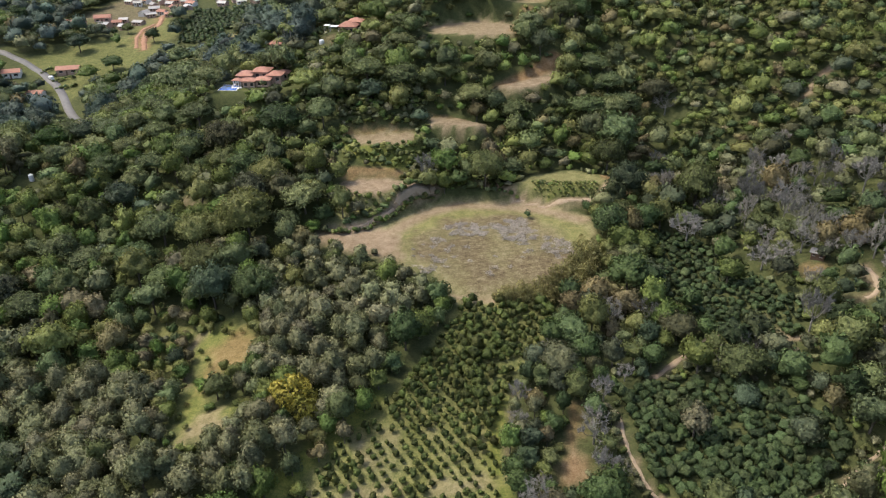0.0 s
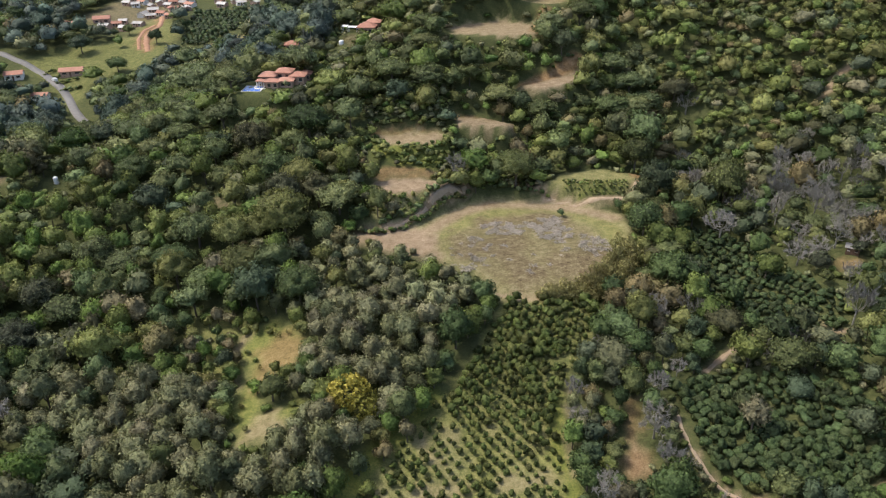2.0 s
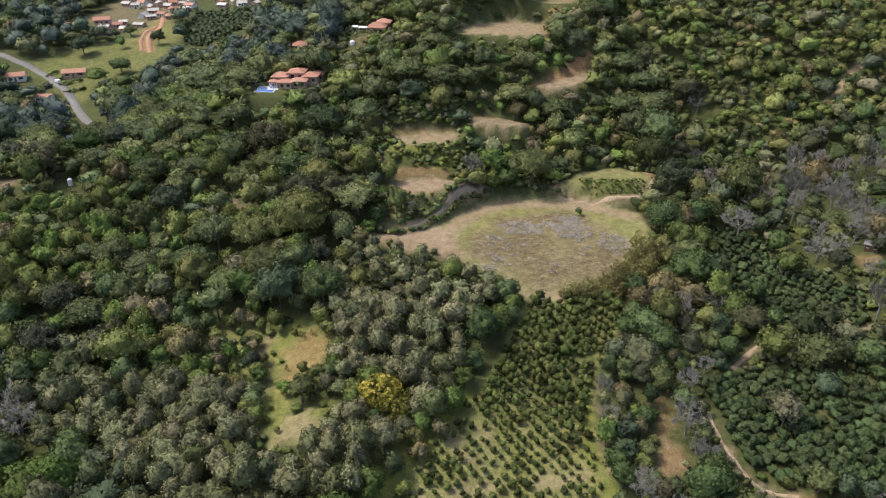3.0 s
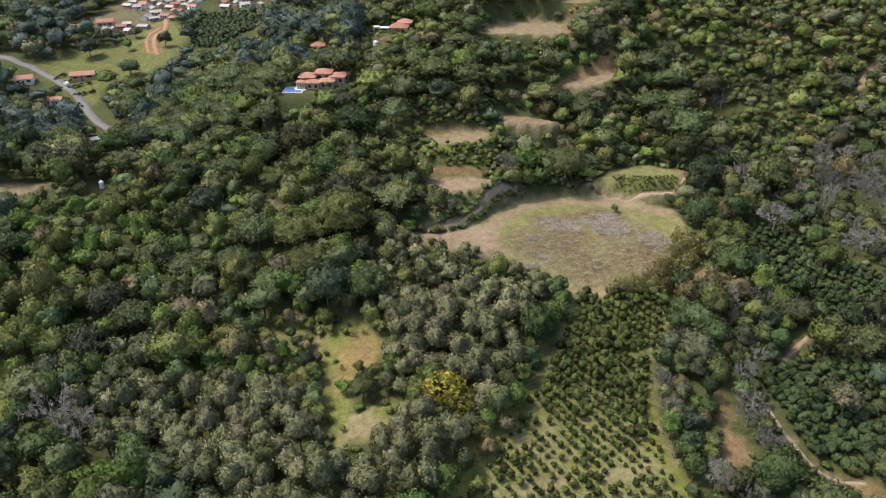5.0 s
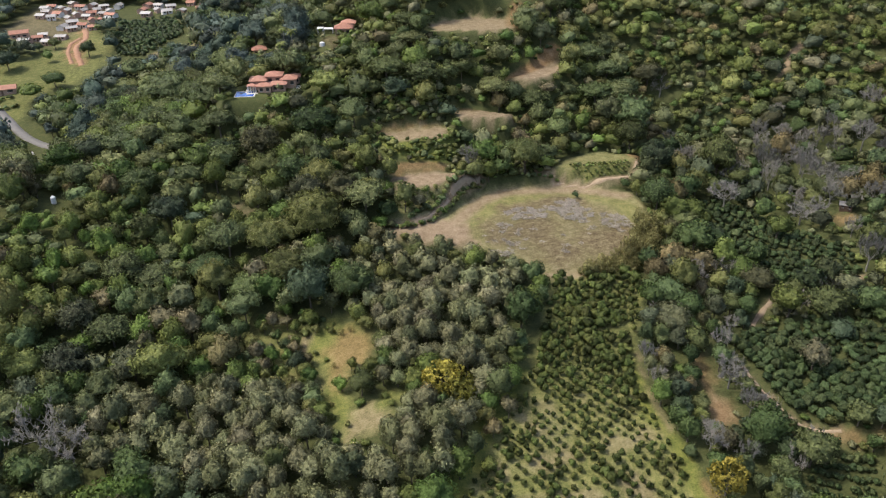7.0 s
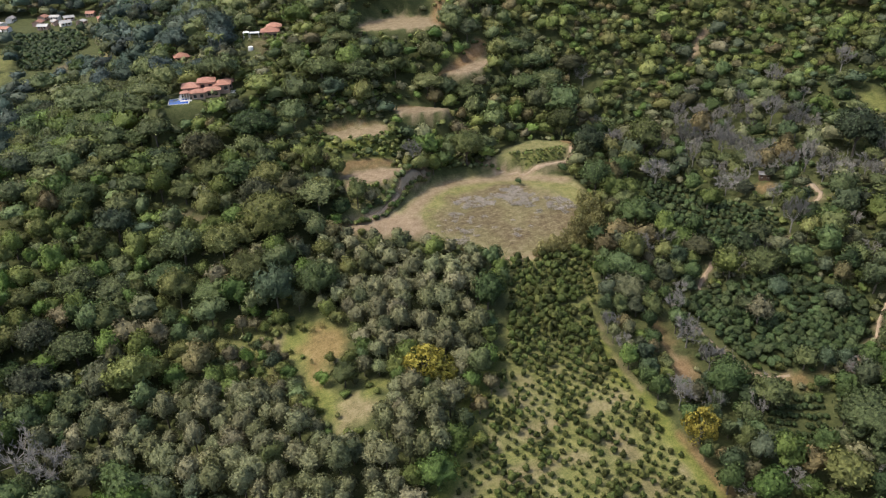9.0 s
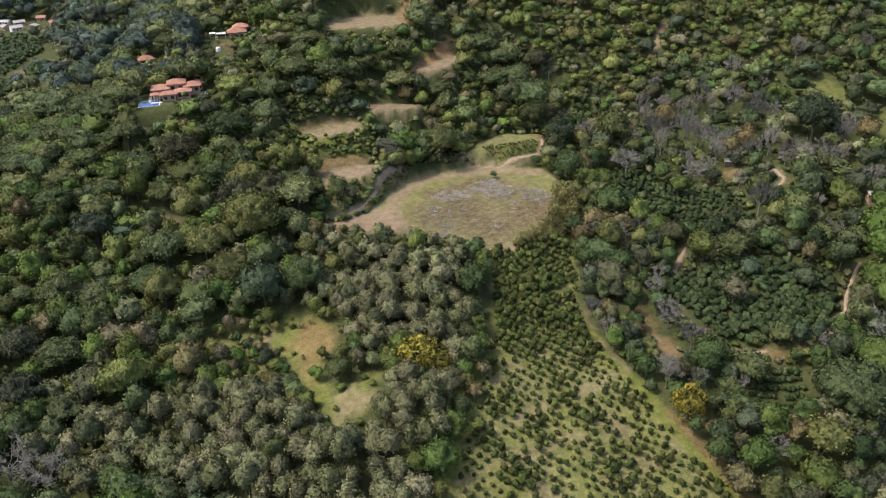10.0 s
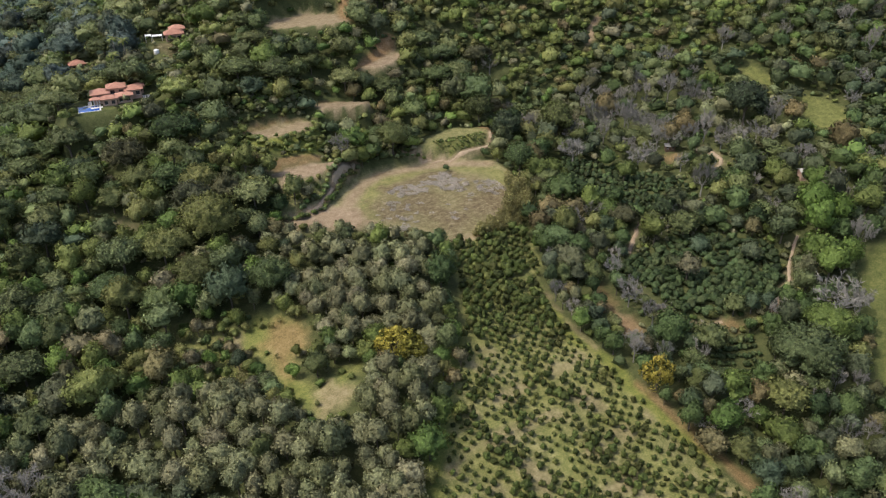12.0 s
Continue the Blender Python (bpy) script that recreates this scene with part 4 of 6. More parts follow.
# trees that stand out: kind, x, y, crown radius
NOTABLE = [
    ("spreading_olive_tree", -115.5, 318, 11.0), ("spreading_olive_tree", -93, 304, 7.0), ("spreading_tree", -74, 299, 4.6), ("spreading_tree", -58, 248.5, 8.0), ("spreading_tree", -76.7, 241.5, 6.8),
    ("spreading_tree", -66, 228.5, 6.8), ("spreading_tree", -90, 247, 6.3), ("spreading_green_tree", -61, 202, 8.6), ("spreading_olive_tree", -45, 211.5, 7.0), ("spreading_olive_tree", -87.5, 202, 7.2),
    ("spreading_olive_tree", -29, 271.5, 8.0), ("spreading_olive_tree", 51, 262, 7.4), ("spreading_green_tree", 59, 246, 8.0), ("bare_tree", 82, 269.5, 5.0), ("spreading_tree", 79.7, 217, 7.4),
    ("bare_tree", 71.7, 197, 5.4), ("brown_tree", 47.5, 166, 4.2), ("brown_tree", 44, 172, 3.4), ("bare_tree", 51, 160.5, 4.2), ("bare_tree", 42, 160, 3.6), ("tall_forest_tree", 31, 153.5, 4.4), ("tall_forest_tree", 26, 142, 5.0), ("tall_forest_tree", 33.5, 146, 4.0),
    ("yellow_green_tree", 59, 140.5, 4.0), ("spreading_olive_tree", 68, 137.5, 5.6), ("plantation_tree", 52.6, 120.5, 3.2), ("tall_forest_tree", 30, 104, 4.4), ("bare_tree", 31.5, 121.5, 4.2), ("bare_tree", 32, 112.5, 3.8), ("bare_tree", 16.5, 103, 3.4),
    ("bright_green_tree", -116.5, 120, 4.4), ("bright_green_tree", -110, 120.5, 4.5), ("bright_green_tree", -103.5, 116.5, 4.0), ("bright_green_tree", -111, 114, 4.4), ("bare_tree", -129, 141.5, 6.0), ("bare_tree", -121, 136, 4.6), ("plantation_tree", -100, 182, 4.6), ("brown_tree", -104, 173, 4.6), ("brown_tree", -97, 171, 3.4),
    ("yellow_green_tree", -143, 179, 4.8), ("yellow_green_tree", -136, 184, 4.2), ("yellow_green_tree", -137, 174, 3.6), ("dry_shrub", -75, 145, 2.6), ("dry_shrub", -71.5, 143.5, 2.2), ("bright_green_tree", -56.5, 179.5, 3.4), ("dark_forest_tree", -55, 137, 3.1),
    ("bright_green_tree", -59.5, 141, 1.8), ("yellow_green_tree", -56.5, 148, 1.4), ("dark_forest_tree", -70, 153, 2.3), ("bright_green_tree", -76, 156.5, 1.9), ("yellow_green_tree", -64.5, 165, 1.2), ("yellow_tree", -36, 132.5, 5.4), ("yellow_tree", -32.5, 129.5, 4.4), ("tall_forest_tree", 78.9, 276, 6.0), ("brown_tree", 16, 235, 3.6), ("bare_tree", -7, 230, 4.0), ("spreading_tree", -16, 267, 6.6),
    ("bright_green_tree", 88, 105, 4.8), ("bright_green_tree", 95, 111, 4.6), ("bright_green_tree", 83, 97.5, 4.2), ("bright_green_tree", 93, 99, 3.8), ("bare_tree", 72, 86, 6.4), ("spreading_green_tree", 50, 79, 8.2), ("bright_green_tree", 101, 117, 4.6), ("bright_green_tree", 107, 122, 4.6), ("bright_green_tree", 113, 126, 4.6), ("bright_green_tree", 104, 111, 4.2), ("tall_green_tree", 36, 73, 5.0), ("tall_green_tree", 28, 81, 4.2),
    ("yellow_tree", 15.2, 93.5, 4.4), ("green_forest_tree", 19, 76, 4.0), ("yellow_green_tree", 28, 67, 4.2), ("brown_tree", 12.5, 73, 3.2), ("brown_tree", 18.5, 81, 2.6), ("spreading_green_tree", 64, 83, 6.0), ("spreading_tree", 132, 172, 8.0), ("tall_forest_tree", 37, 97, 4.2),
    ("bare_tree", 94, 211, 5.2), ("bare_tree", 104, 205, 4.8), ("brown_tree", -28, 117, 2.2), ("yellow_green_tree", -31, 109, 1.8), ("dark_forest_tree", 25.5, 211.5, 1.3), ("brown_tree", -23, 122, 2.0), ("spreading_green_tree", -194, 397, 6.0), ("spreading_tree", -215, 438, 6.0), ("tall_forest_tree", -186, 412, 5.0), ("tall_green_tree", -196, 447, 3.6), ("tall_forest_tree", -198, 470, 3.4), ("tall_forest_tree", -176, 452, 4.4),
]
for kind, x, y, r in NOTABLE:
    plant(kind, x, y, r)

rng = np.random.default_rng(77)


def candidates(n, poly):
    p = np.array(poly)
    x = rng.uniform(p[:, 0].min(), p[:, 0].max(), n)
    y = rng.uniform(p[:, 1].min(), p[:, 1].max(), n)
    keep = inside_distance(poly, x, y) > 0
    return x[keep], y[keep]


def pick(names, weights, n):
    return rng.choice(np.array(names), n, p=np.array(weights) / sum(weights))


def scatter_trees():
    x, y = candidates(120000, VIEW)
    n = len(x)
    kind = pick(["dark_forest_tree", "green_forest_tree", "tall_forest_tree", "brown_tree", "yellow_green_tree", "plantation_tree", "bright_green_tree"], [32, 30, 14, 6, 10, 7, 4], n)
    r = np.where(kind == "tall_forest_tree", rng.uniform(3.4, 6.2, n), rng.uniform(1.7, 4.0, n))
    patch = waves(x, y, 45, 51)
    # east hillside: dense small yellowish trees
    hill = (x > 62 + 0.12 * (y - 215)) & (y > 212)
    k2 = pick(["green_forest_tree", "dark_forest_tree", "yellow_green_tree", "brown_tree", "plantation_tree", "tall_green_tree"], [40, 12, 30, 10, 4, 4], n)
    kind = np.where(hill, k2, kind)
    r = np.where(hill, np.where(rng.random(n) < 0.06, rng.uniform(3.2, 4.8, n), rng.uniform(1.5, 2.7, n)), r)
    # east side: many leafless trees
    east = (x > 66) & (y > 100) & (y < 240) & ~(hill & (patch < 0.3))
    k3 = pick(["bare_tree", "dark_forest_tree", "green_forest_tree", "plantation_tree", "brown_tree", "broad_crowned_tree"], [10, 66, 18, 1, 2, 3], n)
    kind = np.where(east, k3, kind)
    r = np.where(east, rng.uniform(2.1, 4.5, n), r)
    grey = inside_distance(BARE_BAND, x, y) > 0
    kind = np.where(grey, pick(["bare_tree", "plantation_tree", "dark_forest_tree", "broad_crowned_tree", "brown_tree"], [52, 14, 18, 8, 8], n), kind)
    r = np.where(grey, rng.uniform(2.4, 4.4, n), r)
    near_east = (x > 8) & (y < 150) & ~east
    k4 = pick(["green_forest_tree", "dark_forest_tree", "brown_tree", "plantation_tree", "bare_tree", "yellow_green_tree", "broad_crowned_tree"], [10, 62, 8, 5, 11, 0, 4], n)
    kind = np.where(near_east, k4, kind)
    r = np.where(near_east, rng.uniform(1.6, 3.2, n), r)
    lighter = (patch > 0.12) & ~hill & ~east & (x < -40)
    kind = np.where(lighter & (kind == "dark_forest_tree"), pick(["green_forest_tree", "yellow_green_tree", "plantation_tree"], [66, 25, 9], n), kind)
    kind = np.where(lighter & (kind == "tall_forest_tree"), "tall_green_tree", kind)
    fresh = inside_distance([(-165, 226), (-123, 228), (-109, 203), (-126, 186), (-150, 182)], x, y) > 0
    kind = np.where(fresh & (rng.random(n) < 0.7), pick(["green_forest_tree", "bright_green_tree", "yellow_green_tree"], [45, 25, 30], n), kind)
    r = np.where(fresh, rng.uniform(1.8, 3.6, n), r)
    ridge = (y > 222) & (x > -62) & ~hill & ~east
    kind = np.where(ridge & (kind == "dark_forest_tree") & (rng.random(n) < 0.9), pick(["green_forest_tree", "yellow_green_tree", "plantation_tree", "brown_tree"], [44, 34, 17, 5], n), kind)
    kind = np.where((ridge | (x < -40)) & (kind == "tall_forest_tree") & (rng.random(n) < np.where(ridge, 0.9, 0.5)), pick(["tall_green_tree", "broad_crowned_tree"], [35, 65], n), kind)
    # plantation
    stand = (inside_distance(PLANTATION, x, y) > 0) & (inside_distance(DARK_CORNER, x, y) < 0)
    corner = inside_distance(DARK_CORNER, x, y) > 0
    kind = np.where(corner, pick(["dark_forest_tree", "tall_forest_tree", "green_forest_tree"], [60, 25, 15], n), kind)
    k5 = pick(["plantation_tree", "dark_forest_tree", "yellow_green_tree"], [94, 4, 2], n)
    kind = np.where(stand, k5, kind)
    r = np.where(stand, rng.uniform(2.2, 3.3, n), r)
    glade = inside_distance(GLADE, x, y) > -6
    kind = np.where(glade & np.isin(kind, ("tall_forest_tree", "tall_green_tree", "dark_forest_tree")), pick(["plantation_tree", "green_forest_tree", "yellow_green_tree"], [70, 20, 10], n), kind)
    r = np.where(glade, np.minimum(r, 2.4), r)
    thin = inside_distance(THIN, x, y) > 0
    kind = np.where(thin, pick(["green_forest_tree", "brown_tree", "yellow_green_tree", "bright_green_tree", "dark_forest_tree"], [40, 22, 18, 10, 10], n), kind)
    r = np.where(thin, rng.uniform(1.0, 2.1, n), r)
    # far valley: wide crowns
    far = (y > 262) & (x < -60)
    k6 = pick(["dark_forest_tree", "green_forest_tree", "tall_forest_tree", "broad_crowned_tree", "brown_tree", "plantation_tree"], [34, 18, 18, 18, 4, 8], n)
    kind = np.where(far, k6, kind)
    r = np.where(far, rng.uniform(2.6, 6.6, n), r)
    band = (y > 228) & (y < 292) & (x < -40) & (x > -150) & (rng.random(n) < 0.6)
    kind = np.where(band & (kind == "dark_forest_tree"), pick(["green_forest_tree", "yellow_green_tree", "plantation_tree", "brown_tree"], [60, 26, 9, 5], n), kind)
    kind = np.where(band & (kind == "tall_forest_tree"), pick(["tall_green_tree", "broad_crowned_tree"], [40, 60], n), kind)
    slope = inside_distance([(-152, 392), (-124, 385), (-99, 332), (-87, 262), (-127, 253), (-147, 276)], x, y) > 0
    kind = np.where(slope & (rng.random(n) < 0.6), pick(["tall_green_tree", "broad_crowned_tree", "green_forest_tree", "yellow_green_tree"], [22, 40, 22, 16], n), kind)
    r = np.where(kind == "bare_tree", np.maximum(r, 2.4), r)
    kind = np.array([GROWN.get(k, k) if q > 5.6 else k for k, q in zip(kind, r)])
    # most dark trees far up the valley get the haze-tinted leaf colours
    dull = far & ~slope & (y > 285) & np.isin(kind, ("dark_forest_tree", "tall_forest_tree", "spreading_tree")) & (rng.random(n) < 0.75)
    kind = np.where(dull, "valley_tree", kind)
    r = np.where(np.isin(kind, SMALL_TREES), np.minimum(r, 4.6), r)
    ok3 = (inside_distance([(20, 219), (24, 233), (44, 237), (57, 231), (52, 219)], x, y) < 0) & (inside_distance(GREEN_BANK, x, y) < 0)
    tall = np.where(np.isin(kind, ("tall_forest_tree", "tall_green_tree", "valley_tree", *GROWN.values())), 2.15, 2.5) * r
    ok = ok3 & (openness(x, y) < -0.45 * r) & (inside_distance(ORCHARD, x, y) < -0.7 * r) & ~hides_open_ground(x, y, sample(LAND_GRID, x, y) + tall)
    for plot in (COFFEE_LOW, COFFEE_HIGH, COFFEE_ROWS, FAR_PLOT, FAR_ROWS):
        ok &= (inside_distance(plot, x, y) < -0.2 * r) | (rng.random(n) < 0.012)
    ok &= (inside_distance(VILLAGE, x, y) < 0) | ((rng.random(n) < 0.6) & (r < 3.6))
    for yard in (VILLA_YARD, [(-47, 310), (-31, 310), (-31, 328), (-47, 328)], COTTAGE_YARD):
        ok &= inside_distance(yard, x, y) < 0.5
    strip = inside_distance([(-55, 85), (-8, 152), (2, 168), (-6, 172), (-20, 150), (-64, 88)], x, y) > 0
    ok &= ~strip | (line_distance([(-47, 93), (-25, 125), (-12, 143), (5, 172)], x, y) > 1.2 + 2.4 * smooth(152, 134, y))
    ok &= ~thin | (rng.random(n) < 0.6)
    order = np.argsort(-r + rng.uniform(-2.2, 2.2, n))
    for k in order:
        if ok[k] and free(x[k], y[k], r[k], 0.52 if hill[k] else 0.57 if stand[k] else 0.62):
            plant(str(kind[k]), float(x[k]), float(y[k]), float(r[k]))


def scatter_shrubs():
    """Low growth in the gaps and before open ground, where nothing tall may stand."""
    x, y = candidates(36000, VIEW)
    n = len(x)
    kind = pick(["shrub", "dull_shrub", "hedge_shrub"], [62, 20, 18], n)
    r = rng.uniform(0.8, 1.7, n)
    d = openness(x, y)
    near = np.hypot(x + 45, y) < 335
    ok = (d < -0.6 * r) & near & ((d > -9) | (rng.random(n) < np.where(x > 60, 0.7, 0.3))) & (inside_distance(ORCHARD, x, y) < -1.5) & ~hides_open_ground(x, y, sample(LAND_GRID, x, y) + 1.7 * r)
    for plot in (COFFEE_LOW, COFFEE_HIGH, COFFEE_ROWS):
        ok &= inside_distance(plot, x, y) < 0
    ok &= line_distance([(-60, 80), (-47, 93), (-25, 125), (-12, 143), (5, 172)], x, y) > 3.2
    for k in range(n):
        if ok[k] and free(x[k], y[k], r[k], 0.68, 2.2):
            plant(str(kind[k]), float(x[k]), float(y[k]), float(r[k]))


def rows_in(poly, kind, along, across, turn, r_range, jitter, skip):
    """A planted plot: rows turned by so many degrees."""
    c, s = math.cos(radians(turn)), math.sin(radians(turn))
    mx, my = np.array(poly).mean(axis=0)
    a, b = np.meshgrid(np.arange(-90, 90, across), np.arange(-90, 90, along))
    u = a.ravel() + rng.normal(size=a.size) * jitter
    v = b.ravel() + rng.normal(size=a.size) * jitter + 1.2 * np.sin(a.ravel() * 0.11)
    x, y = mx + c * u - s * v, my + s * u + c * v
    keep = (inside_distance(poly, x, y) > 0.7) & (openness(x, y) < -0.3)
    for px, py in zip(x[keep], y[keep]):
        if rng.random() >= skip(px, py):
            PLACED.append((kind, float(px), float(py), float(r_range(px, py))))


def orchard_size(x, y):
    grown = float(smooth(118, 140, np.array(y + 0.35 * x)))
    return (0.80 + 0.40 * grown) * rng.uniform(0.72, 1.25) * (1 + 0.22 * float(waves(np.array(x), np.array(y), 14, 61)))


def orchard_gaps(x, y):
    grown = float(smooth(118, 140, np.array(y + 0.35 * x)))
    return 0.04 if grown > 0.5 else 0.07 + 0.28 * float(smooth(0.2, 0.9, waves(np.array(x), np.array(y), 13, 33)))


EDGE = [(12, 169.5), (28, 169.5), (39, 177), (46, 190), (41, 195), (34, 184.5), (26, 176.5), (13, 174)]
for x, y in zip(*candidates(900, EDGE)):
    if free(x, y, 1.5, 0.42):
        plant("dry_shrub", float(x), float(y), float(rng.uniform(1.2, 2.1)))
scatter_trees()
for x, y in zip(*candidates(260, [(27, 226.5), (36, 226), (49, 225), (50, 221.8), (40, 220.6), (29, 222.2)])):
    if free(x, y, 0.5, 0.6):
        plant(str(rng.choice(["shrub", "hedge_shrub"])), float(x), float(y), float(rng.uniform(0.35, 0.6)))
for x, y in zip(*candidates(420, GREEN_BANK)):
    if free(x, y, 1.0, 0.55, 1.5) and openness(x, y) < -0.3:
        plant(str(rng.choice(["hedge_shrub", "hedge_shrub", "shrub"])), float(x), float(y), float(rng.uniform(0.8, 1.5)))
HEDGES = [([(-38, 203.6), (-31.3, 202.6), (-24.8, 205), (-19.3, 210), (-14.3, 216), (-9.3, 220.6), (-2.3, 225.2)], "shrub", 1.2, 1.1), ([(-32, 206.2), (-24.5, 209), (-20.3, 213.4), (-16.6, 217.4), (-11.9, 220.8), (-6, 226)], "shrub", 1.15, 1.25),
          ([(-2, 226), (4, 228), (9.8, 227.6), (15.5, 226.6), (20.9, 225), (25, 223)], "shrub", 1.6, 1.0)]
for line, kind, gap, size in HEDGES:
    for (x0, y0), (x1, y1) in zip(line, line[1:]):
        n = int(math.hypot(x1 - x0, y1 - y0) / gap)
        for k in range(n):
            x, y = x0 + (x1 - x0) * k / n + rng.normal() * 0.15, y0 + (y1 - y0) * k / n + rng.normal() * 0.15
            plant(kind, float(x), float(y), float(size * rng.uniform(0.7, 1.25)))
for x, y in zip(*candidates(260, [(-35, 214), (-37, 208), (-31, 207.5), (-24, 211), (-14, 220), (-22, 215.5)])):
    if free(x, y, 0.9, 0.6):
        plant("hedge_shrub", float(x), float(y), float(rng.uniform(0.6, 1.1)))
for x, y in zip(*candidates(1500, [(-24, 209), (-14, 217), (-8, 224), (2, 229), (18, 227), (24, 223), (26, 231), (8, 238), (-12, 236), (-16, 227), (-8, 224), (-11, 219.5), (-22, 215.5), (-30, 214), (-32, 211)])):
    if free(x, y, 1.0, 0.6, 1.2) and openness(x, y) < -0.2:
        plant(str(rng.choice(["shrub", "dull_shrub", "hedge_shrub"])), float(x), float(y), float(rng.uniform(0.8, 1.5)))
for x, y in zip(*candidates(1500, [(-38, 252.5), (-26, 254), (-9, 254.5), (-6, 268), (-25, 273), (-40, 269)])):
    if free(x, y, 1.0, 0.5, 1.3) and openness(x, y) < -0.6:
        plant(str(rng.choice(["shrub", "dull_shrub", "hedge_shrub"])), float(x), float(y), float(rng.uniform(0.9, 1.7)))
for x, y in zip(*candidates(55, GLADE)):
    if free(x, y, 0.6, 0.9):
        plant(str(rng.choice(["hedge_shrub", "hedge_shrub", "dry_shrub"])), float(x), float(y), float(rng.uniform(0.5, 1.15)))
scatter_shrubs()
cx, cy = candidates(2600, [(-98, 258), (-28, 258), (-28, 336), (-88, 352), (-100, 300)])
for x, y, bad in zip(cx, cy, hides_open_ground(cx, cy, sample(LAND_GRID, cx, cy) + 2.6)):
    if not bad and inside_distance([(-92, 288), (-55, 288), (-55, 271), (-70, 270), (-78, 264), (-92, 264)], x, y) < -0.5 and free(x, y, 1.2, 0.6, 1.6) and openness(x, y) < -0.8:
        plant(str(rng.choice(["shrub", "shrub", "hedge_shrub", "dull_shrub"])), float(x), float(y), float(rng.uniform(1.0, 1.8)))
cx, cy = candidates(1700, [(33, 141), (66, 146), (86, 133), (95, 116), (82, 99), (64, 91), (40, 96), (34, 118)])
for x, y, bad in zip(cx, cy, hides_open_ground(cx, cy, sample(LAND_GRID, cx, cy) + 2.2)):
    if not bad and inside_distance(COFFEE_LOW, x, y) < -0.3 and free(x, y, 1.0, 0.62, 2.0) and openness(x, y) < -0.3:
        plant(str(rng.choice(["shrub", "dull_shrub"])), float(x), float(y), float(rng.uniform(0.8, 1.4)))
rows_in(ORCHARD, "orchard_bush", 2.15, 2.4, 32, orchard_size, 0.17, orchard_gaps)
rows_in(COFFEE_LOW, "coffee_bush", 2.25, 2.3, 15, lambda x, y: rng.uniform(1.2, 1.75), 0.25, lambda x, y: 0.05)
rows_in(COFFEE_HIGH, "coffee_bush", 2.0, 2.2, 40, lambda x, y: rng.uniform(1.0, 1.4), 0.3, lambda x, y: 0.03)
rows_in(FAR_PLOT, "coffee_bush", 2.5, 2.9, 20, lambda x, y: rng.uniform(1.3, 1.8), 0.35, lambda x, y: 0.05)
rows_in(FAR_ROWS, "coffee_bush", 3.0, 5.0, 60, lambda x, y: rng.uniform(1.3, 1.7), 0.3, lambda x, y: 0.05)
rows_in(COFFEE_ROWS, "coffee_bush", 1.3, 2.6, 60, lambda x, y: rng.uniform(0.7, 1.0), 0.15, lambda x, y: 0.05)


for line in ([(-225.4, 409), (-222.2, 416.5)], [(-219, 406), (-209, 412)], [(-214.4, 398.5), (-204.6, 405)], [(-210.5, 392.4), (-200, 396)]):
    (x0, y0), (x1, y1) = line
    n = int(math.hypot(x1 - x0, y1 - y0) / 1.6)
    for k in range(n):
        plant("shrub", x0 + (x1 - x0) * k / n + rng.normal() * 0.2, y0 + (y1 - y0) * k / n + rng.normal() * 0.2, float(rng.uniform(0.9, 1.4)))


# ---- vegetation: objects ----
def leafy_mesh(name, verts, quads, normals, slots=None):
    """Foliage whose faces are shaded along the roundness of the crown."""
    me = quad_mesh(name, verts, quads, slots)
    me.polygons.foreach_set("use_smooth", np.ones(len(quads), bool))
    me.normals_split_custom_set_from_vertices(normals / np.linalg.norm(normals, axis=1, keepdims=True))
    return me


def part(name, mesh, material, parent, label=""):
    if material is not None and not mesh.materials:
        mesh.materials.append(material)
    ob = new(name, mesh)
    ob.parent = parent
    return tagged(ob, label)


COUNT_AS_THINGS = {"plantation_tree": 280, "dark_forest_tree": 240, "green_forest_tree": 190, "tall_forest_tree": 100, "tall_green_tree": 20, "broad_crowned_tree": 40, "spreading_tree": 60, "spreading_green_tree": 20, "valley_tree": 60, "spreading_olive_tree": 40, "yellow_green_tree": 90, "brown_tree": 80,
                   "bare_tree": 90, "bright_green_tree": 40, "yellow_tree": 9, "dry_shrub": 110, "shrub": 70, "dull_shrub": 40, "hedge_shrub": 110, "orchard_bush": 290, "coffee_bush": 200}


def spot(k, x, y, r, r0):
    """Where a plant stands: its base, turn and size."""
    g = np.random.default_rng(int(abs(x * 131) + abs(y * 517)) % 100003)
    f = r / r0
    return BASE[x, y] - 0.08, g.uniform(0, 6.283), f, f * g.uniform(0.8, 1.3)


BASE = {}


